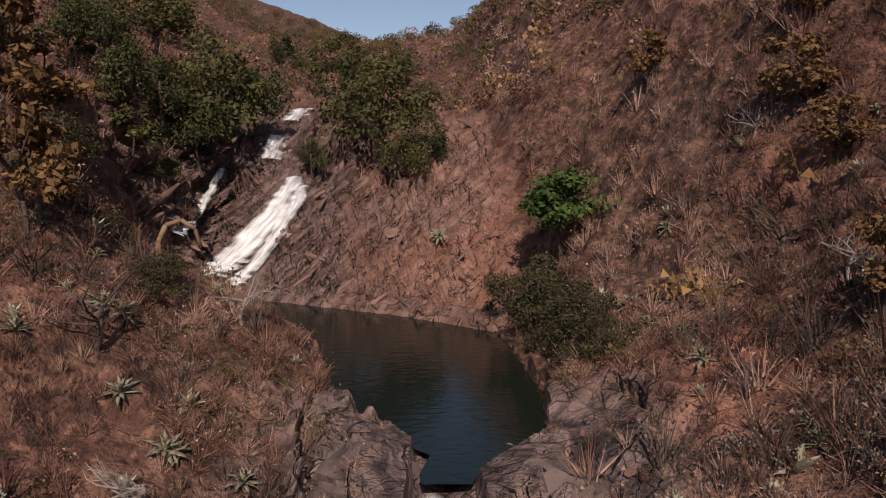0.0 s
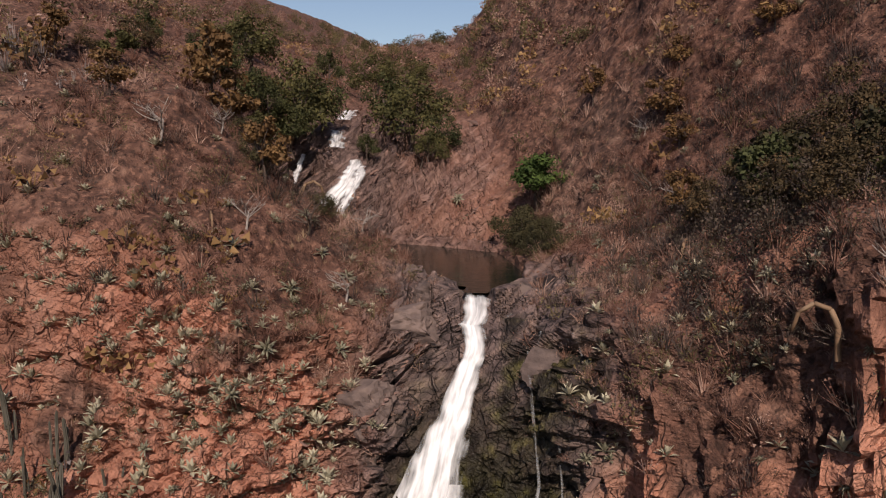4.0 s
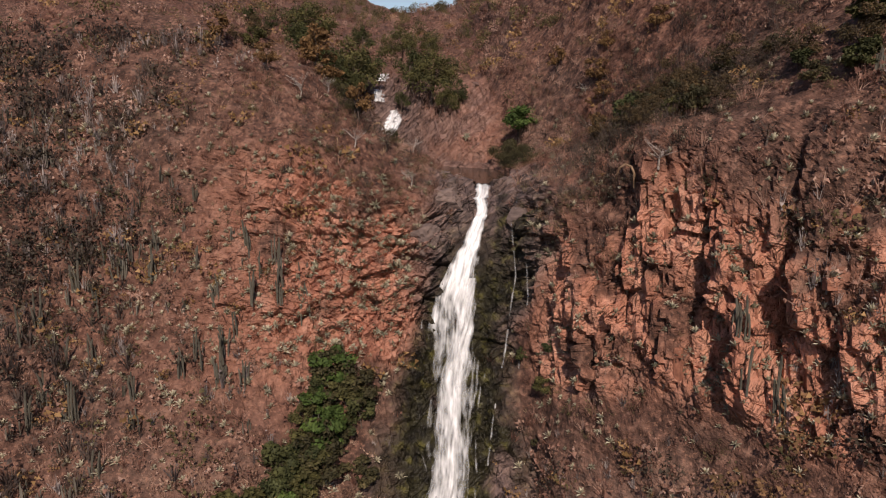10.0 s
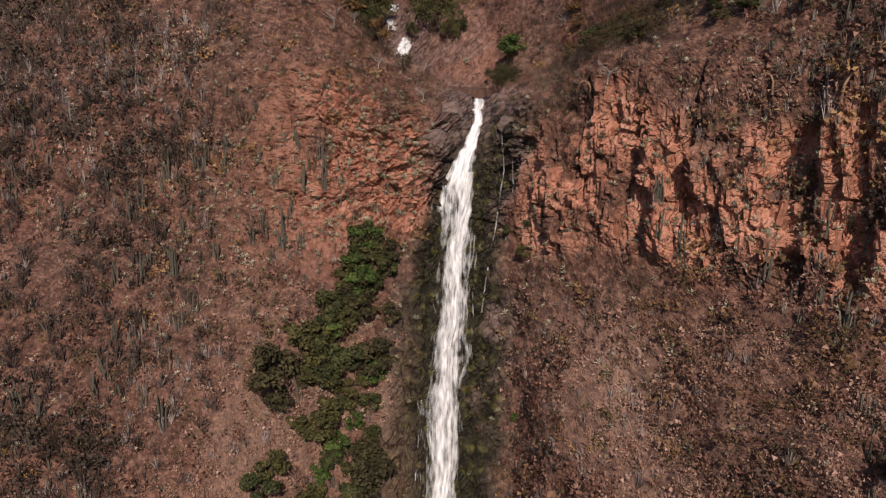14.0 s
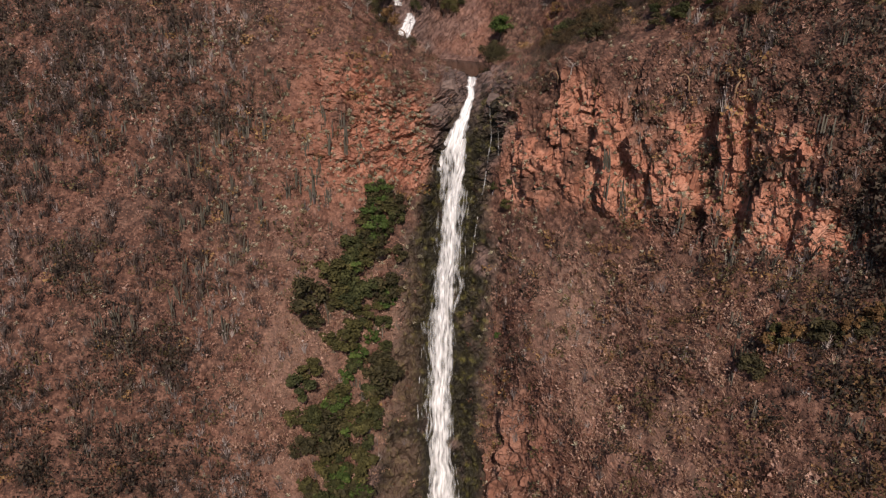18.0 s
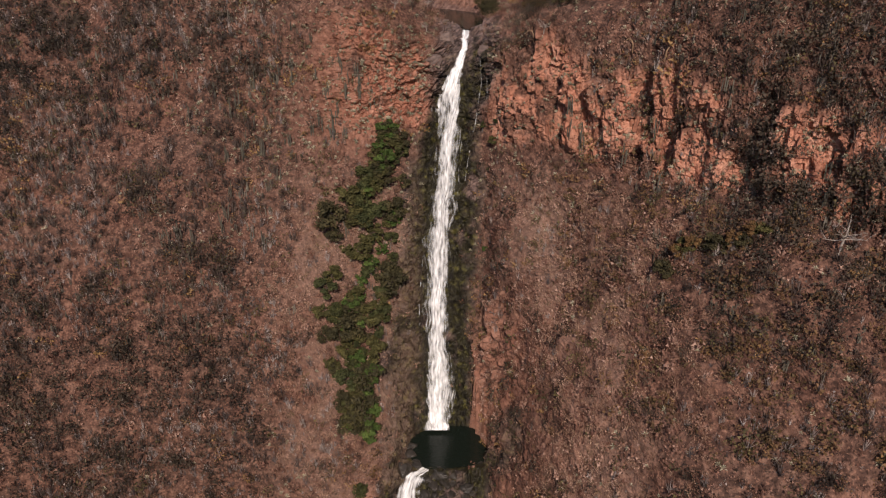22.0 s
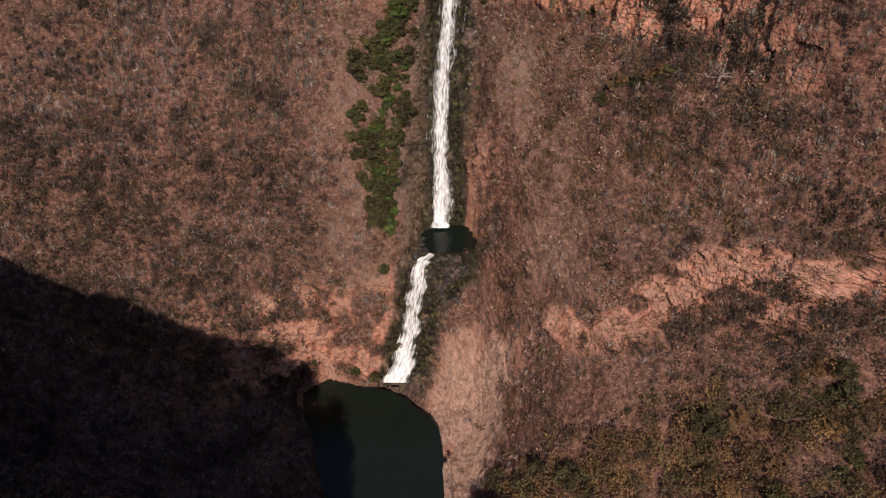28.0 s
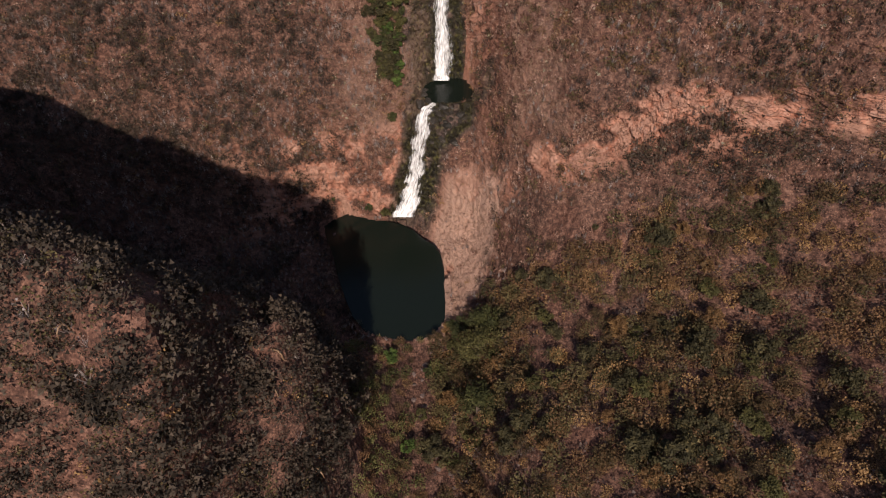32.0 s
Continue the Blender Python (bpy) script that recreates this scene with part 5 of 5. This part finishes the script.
CLIFFY = IN_VIEW * (0.12 * (CV > 4.2) * (CV < 8.5) * (0.3 + NEAR) + 0.9 * ((CV > 5.6) & (CV < 7.4)) * np.maximum(0.35, CZ[..., 0]) * (CX < 60) * (CX > -60) * (1 - CZ[..., 2]) * np.where(CX < -6, 2.2, 1.0)) * step(4, 7, STREAM)
for p in scatter(CLIFFY * (0.2 + 3 * NEAR), 262):
    g, up = seat(p)
    s = 0.75 + 0.7 * rng.random()
    ob = new("agave", ROSETTES[int(rng.integers(0, 5))])
    ob.matrix_basis = Matrix.LocRotScale(g, up.lerp(Vector((0, 0, 1)), 0.4).to_track_quat("Z", "Y") @ Euler((0, 0, rng.random() * 6)).to_quaternion(), Vector((s, s, s)))
    tagged(ob, "grey-green spiky agave rosette on red rock", "agave", "agaves")


def spiky(seed):
    """A small rosette of pointed blades, as triangles."""
    g = np.random.default_rng(seed)
    n = 13
    a, e = np.arange(n) * 2.4, np.linspace(1.3, 0.1, n) + g.normal(size=n) * 0.1
    d = np.stack([np.cos(a) * np.cos(e), np.sin(a) * np.cos(e), np.sin(e)], 1)
    w = np.cross(d, (0, 0, 1.0))
    w *= 0.15 / (np.linalg.norm(w, axis=1, keepdims=True) + 1e-6)
    up = np.cross(w, d) * 0.5
    o = np.zeros_like(d)
    return np.concatenate([np.stack([o, d * 0.4 + w + up, d * 0.8], 1), np.stack([o, d * 0.8, d * 0.4 - w + up], 1)])


field("agave_field", "many grey-green agave rosettes dotted over the slopes", "agaves", scatter(CLIFFY + 0.14 * SLOPE * (CV < 11) * (0.3 + step(0.45, 0.6, NC)) + 0.8 * SLOPE * (CX < -6) * (CX > -48) * (CV > 5.4) * (CV < 7.8), 3400), M_AGAVE, [spiky(k) for k in range(5)], 0.45, 1.0, 0.02)


# ---------------- columnar cacti ----------------
def stem_mesh(seed, height, radius):
    """A ribbed cactus stem with a rounded tip."""
    bm = bmesh.new()
    ribs, rows = 8, []
    g = random.Random(seed)
    lean = Vector((g.uniform(-0.12, 0.12), g.uniform(-0.12, 0.12), 0))
    for t, r in ((-0.1, 0.8), (0.05, 0.9), (0.5, 1.0), (0.85, 0.95), (0.95, 0.75), (1.0, 0.3)):
        c = Vector((0, 0, t * height)) + lean * height * t * t
        rows.append([bm.verts.new(c + Vector((math.cos(i * math.pi / ribs), math.sin(i * math.pi / ribs), 0)) * radius * r * (1.0 if i % 2 else 0.72)) for i in range(2 * ribs)])
    for a, b in zip(rows, rows[1:]):
        for i in range(2 * ribs):
            bm.faces.new((a[i], a[(i + 1) % (2 * ribs)], b[(i + 1) % (2 * ribs)], b[i]))
    bm.faces.new(rows[-1])
    return bm_mesh("stem", bm, M_CACTUS, False)


STEMS = [stem_mesh(k, 2.0 + 0.5 * k, 0.10) for k in range(4)]

def stem_clump(seed):
    """Upright ribbed stems in a clump, as triangles."""
    g = np.random.default_rng(seed)
    out = []
    for k in range(6):
        base = np.array([g.normal() * 0.4, g.normal() * 0.4, 0])
        h, r, a = 1.0 + 1.6 * g.random(), 0.13, g.random() * 6
        ring = [np.array([math.cos(a + i * 2.094) * r, math.sin(a + i * 2.094) * r, 0]) for i in range(3)]
        tip = np.array([g.normal() * 0.15, g.normal() * 0.15, h])
        for p, q in zip(ring, ring[1:] + ring[:1]):
            out += [[base + p, base + q, base + tip + q * 0.8], [base + p, base + tip + q * 0.8, base + tip + p * 0.8], [base + tip + p * 0.8, base + tip + q * 0.8, base + tip + (0, 0, 0.1)]]
    return np.array(out)


STEMMY = SLOPE * (CV > 5.6) * (CV < 9.2) * ((CX < -14) * step(0.42, 0.58, ND) + (CX > 24) * (CX < 75) * 0.5)
field("cactus_field", "many grey columnar cactus stems among the scrub", "cacti", scatter(STEMMY, 800), M_CACTUS, [stem_clump(k) for k in range(5)], 0.35, 0.85, 0.1)
CACTUS_AT = IN_VIEW * ((CV > 6.0) & (CV < 8.6)) * ((CX < -20) & (CX > -60) & (CV > 6.5) | (CX > 14) & (CX < 45) & (CV > 6.7) & (CV < 7.6)) * (0.2 + step(0.45, 0.6, ND))
for p in scatter(CACTUS_AT, 64):
    g, _ = seat(p)
    root = empty("columnar_cactus", g, "clump of tall grey-green columnar cactus stems", "cactus", "cacti on the cliff")
    for k in range(int(rng.integers(2, 7))):
        s = 0.6 + 0.6 * rng.random()
        a, d = rng.random() * 6.28, 0.5 * rng.random() ** 0.5
        part("stem", STEMS[int(rng.integers(0, 4))], root, m=pose(d * math.cos(a), d * math.sin(a), 0, 0, 0, rng.random() * 360) @ Matrix.Diagonal((s, s, s, 1)))


# ---------------- dead stalks and bare trees ----------------
def arch_stalk(p, size, yaw, label="dry curved flower stalk of an agave"):
    """A dead agave stalk, bent over."""
    bm = bmesh.new()
    pts = [Vector((0, 0, -0.2)), Vector((0.05, 0, 0.8)), Vector((0.3, 0, 1.35)), Vector((0.75, 0, 1.5)), Vector((1.15, 0, 1.2)), Vector((1.3, 0, 0.6))]
    for k, (a, b) in enumerate(zip(pts, pts[1:])):
        limb(bm, a, b, 0.10 - 0.008 * k, 0.092 - 0.008 * k, 6, 0.02, k, 2)
    g, _ = seat(p)
    ob = new("dead_stalk", bm_mesh("dead_stalk", bm, M_STRAW))
    ob.matrix_basis = Matrix.LocRotScale(g, Euler((0, 0, yaw)), Vector((size,) * 3))
    return tagged(ob, label, "dead plant", "dead stalks")


for p, s, a in (((-16.5, 14, 2), 1.6, 0.3), ((8, -21, 2), 1.2, 2.8), ((23, -44, 6), 1.5, 0.2), ((9, -9, 3), 1.0, 1.0), ((-18, -2, 5), 0.8, 2.0), ((21, -40, 5), 1.2, 2.5)):
    arch_stalk(p, s, a)
for p in scatter(IN_VIEW * SPUR * (CV < 16.2) * (CX > -75), 44):
    arch_stalk(p, 1.1 + 0.9 * rng.random(), rng.random() * 6)


def bare_tree(p, size, material, label, seed):
    root = empty("bare_tree", seat(p)[0], label, "dead tree", "bare trees", size=size)
    g = random.Random(seed)
    bm = bmesh.new()
    limb(bm, (0, 0, -0.3), (0.2, 0.1, 1.2), 0.10, 0.07, 6, 0.1, seed)
    part("trunk", bm_mesh("trunk", bm, material), root)
    for k in range(7):
        a, t = g.uniform(0, 6.28), g.uniform(0.5, 1)
        end = Vector((math.cos(a) * 1.4, math.sin(a) * 1.4, 1.0 + g.uniform(0.2, 1.4)))
        start = Vector((0.2 * t, 0.1 * t, 1.2 * t))
        bm = bmesh.new()
        limb(bm, start, end, 0.05, 0.012, 5, 0.2, seed + k)
        for j in range(4):
            s = start.lerp(end, g.uniform(0.3, 0.9))
            limb(bm, s, s + Vector((g.uniform(-0.6, 0.6), g.uniform(-0.6, 0.6), g.uniform(0, 0.7))), 0.018, 0.005, 3, 0.1, seed + 10 * k + j, 2)
        part("branch", bm_mesh("branch", bm, material), root)
    return root


bare_tree((43.8, -74.9, -9), 2.0, M_PALEWOOD, "white leafless dead tree on the slope", 5)
for k, p in enumerate(((-6, 39.5, 7.5), (12, 4, 6), (11, 9, 6), (-19, 9, 12), (9, -20, 2), (12, -23, 4), (-12, 2, 5), (-9, -2, 1), (14, 0, 8), (-16, -1, 5), (18, -28, 6), (-10, 8, 2), (11, -7, 4), (13, 14, 10), (16, -12, 9), (-22, 3, 11))):
    bare_tree(p, 0.7 + 0.5 * random.Random(k).random(), M_PALEWOOD if k % 2 else M_BARK, "grey leafless thorn tree on dry ground", 20 + k)


# ---------------- boulders and rock pieces ----------------
def rock_mesh(name, seed, size, material, flat=0.7, detail=3, facets=20):
    """A boulder cut by flat joints, with slanting ledges."""
    g = np.random.default_rng(seed)
    bm = bmesh.new()
    bmesh.ops.create_icosphere(bm, subdivisions=detail, radius=1.0)
    n = g.normal(size=(facets, 3))
    n /= np.linalg.norm(n, axis=1, keepdims=True)
    lim = 0.48 + 0.34 * g.random(facets)
    co = np.array([v.co for v in bm.verts])
    for a, l in zip(n, lim):
        over = np.maximum(co @ a - l, 0)
        co -= over[:, None] * a * 0.97
    co += co * ((fbm(co * 2.2 + seed, 3, seed) - 0.5) * 0.22)[:, None]
    t = co @ np.array([0.58, 0.12, -0.8]) + 0.7 * (fbm(co * 1.3 + 2 * seed, 3, seed + 5) - 0.5)
    co += co * (0.10 * ((t * 2.7) % 1 - 0.5) - 0.10 * (np.abs((t * 1.9) % 1 - 0.5) < 0.06))[:, None]
    co *= np.array(size) * (1, 1, flat)
    for v, c in zip(bm.verts, co):
        v.co = c
    return bm_mesh(name, bm, material, False)


def boulder(p, size, seed, yaw=0, label="weathered grey brown boulder at the pool's outlet", material=None, detail=4, sink=0.0, tip=0):
    ob = new("boulder", rock_mesh("boulder", seed, size, material or M_ROCK, 0.8, detail))
    ob.matrix_basis = pose(p[0], p[1], p[2] - sink, tip, 0, yaw)
    return tagged(ob, label, "boulder", "boulders")


for k, (p, s, yaw) in enumerate((((1.8, 0.2, -0.7), (2.5, 2.1, 2.1), 20), ((-4.5, 2.0, -0.7), (2.3, 2.0, 2.1), -30), ((-6.8, 5.6, 0.1), (2.2, 1.5, 1.4), -35), ((-6.0, -1.4, -1.8), (2.8, 1.8, 2.2), -20), ((7.0, -3.6, -0.9), (2.2, 1.6, 1.5), 40), ((-9.6, 8.6, 0.4), (2.0, 1.4, 1.3), -40), ((2.4, -5.4, -3.2), (2.6, 2.0, 2.6), 10), ((5.6, -7.6, -3.4), (2.6, 2.0, 2.6), 30), ((-8.2, -6.0, -5.0), (2.4, 2.0, 2.8), 10), ((1.0, 3.4, -0.4), (0.8, 0.6, 0.6), 0), ((2.6, 2.6, 0.0), (0.9, 0.6, 0.5), 60))):
    boulder(p, s, 500 + k, yaw)
for k, (p, s) in enumerate((((-12.4, -44, -73.6), (1.3, 1.0, 0.9)), ((-12.8, -46.4, -73.8), (1.5, 1.2, 1.0)), ((-11.0, -48.6, -73.8), (1.2, 1.0, 0.8)), ((-13.8, -48.8, -75), (1.8, 1.4, 1.4)), ((-6.2, -50.4, -74.4), (1.9, 1.3, 1.2)), ((-2.6, -50.2, -74.4), (2.0, 1.4, 1.2)), ((1.2, -49.2, -74.2), (2.1, 1.5, 1.4)), ((5.4, -47.4, -73.6), (1.6, 1.4, 1.6)), ((-14.4, -42.6, -73.4), (1.4, 1.2, 1.4)), ((6.6, -43.6, -72.8), (1.3, 1.4, 2.0)), ((6.0, -40.6, -72.4), (1.2, 1.3, 2.2)))):
    boulder(p, tuple(1.35 * a for a in s), 540 + k, 40 * k, "dark wet rock on the ledge pool's rim", M_WETROCK, 3)
for k in range(26):
    v = 10.93 + 0.4 * random.Random(k + 40).random()
    x = course_x(v) + 2.4 + 11 * random.Random(k + 70).random()
    q = surface(np.array([x]), np.array([v]))[0]
    g, _ = seat(q)
    size = 0.8 + 1.0 * random.Random(k + 90).random()
    boulder(g, (1.2 * size, size, 0.8 * size), 540 + k % 9, 57 * k, "dark wet rock below the ledge pool", M_WETROCK, 3)
boulder((-41, -74, -107.1), (0.9, 0.7, 0.7), 560, 0, "pale stone standing in dark water", M_ROCK, 3)
for k in range(40):
    t = k / 39
    y = -112 - 75 * t
    x = -9 + 3.0 * math.sin(y * 0.11) + rng.normal() * 1.6
    g, _ = seat((x, y, -106))
    boulder(g, tuple(0.5 + 0.7 * rng.random(3)), 570 + k % 8, 50 * k, "grey stream boulder on the gorge floor", M_ROCK, 2)
fall("stream_low", [(13.05, -10.5, 1.2, 0.25, 0.0), (13.4, -8.5, 1.4, 0.25, 0.05), (14, -8, 1.2, 0.25, 0.0), (14.6, -7.5, 1.4, 0.25, 0.05)], "shallow broken stream among boulders", 8, 80, 0.3, 44)

# slanting slabs and ledge stones
SLABS = [rock_mesh("rock_slab", 640 + k, (1.0, 0.36, 0.26), M_SLAB, 1.0, 3, 16) for k in range(8)]


def lay_slabs(density, count, lo, hi, parent, sink=0.12):
    for p in scatter(density, count):
        g, up = seat(p)
        along = Vector((0.8, -0.15, 0.58))
        along = (along - up * along.dot(up)).normalized()
        rot = Matrix((along, up.cross(along), up)).transposed().to_quaternion() @ Euler((rng.normal() * 0.14, rng.normal() * 0.08, rng.normal() * 0.10)).to_quaternion()
        s = lo + (hi - lo) * rng.random() ** 1.5
        ob = part("rock_slab", SLABS[int(rng.integers(0, 8))], parent)
        ob.matrix_basis = Matrix.LocRotScale(g - up * sink * s, rot, Vector((s * (1.0 + 0.9 * rng.random()), s, s)))


ROCKY = ((CV > 2.6) & (CV < 4.12) & (CX > -22) & (CX < 3) & (STREAM > 1.8)).astype(float)
LIP = ((CV > 4.8) & (CV < 6.6) & (CX > -13) & (CX < 9) & (STREAM > 2.6) & (poly_sd(CP[..., 0], CP[..., 1], POOL_UP) > 1.3)).astype(float)
lay_slabs(ROCKY, 110, 0.6, 1.5, ground, 0.24)
lay_slabs(LIP, 30, 0.4, 0.9, ground, 0.3)

# joint-bounded columns of the upper red cliff
def column_mesh(seed):
    g = random.Random(seed)
    bm = bmesh.new()
    k = g.choice((5, 6))
    ring = [(math.cos(i / k * 6.283 + g.uniform(-0.25, 0.25)), math.sin(i / k * 6.283 + g.uniform(-0.25, 0.25))) for i in range(k)]
    rows = []
    for z, r in ((-1, 1.05), (-0.35, 1.0), (0.3, 0.96), (0.92, 0.88), (1.0, 0.7)):
        ox, oy = g.uniform(-0.08, 0.08), g.uniform(-0.08, 0.08)
        rows.append([bm.verts.new((x * r + ox, y * r + oy, z + g.uniform(-0.06, 0.06))) for x, y in ring])
    for a, b in zip(rows, rows[1:]):
        for i in range(k):
            bm.faces.new((a[i], a[(i + 1) % k], b[(i + 1) % k], b[i]))
    bm.faces.new(rows[-1])
    bm.faces.new(rows[0][::-1])
    return bm_mesh("rock_column", bm, M_REDROCK, False)


COLUMNS = [column_mesh(600 + k) for k in range(7)]
cliff_w = IN_VIEW * ((CX > 12) & (CX < 62) & (CV > 6.05) & (CV < 7.02))
for p in scatter(cliff_w, 130):
    w, h = 0.22 + 0.3 * rng.random(), 0.4 + 1.3 * rng.random() ** 1.5
    ob = part("rock_column", COLUMNS[int(rng.integers(0, 7))], ground)
    ob.matrix_basis = Matrix.Translation(Vector(p) + Vector((0.28, 0.26, -0.5 * h)) * 1.0) @ pose(0, 0, 0, rng.normal() * 6 - 4, rng.normal() * 5, rng.random() * 360) @ Matrix.Diagonal((w, w, h, 1))
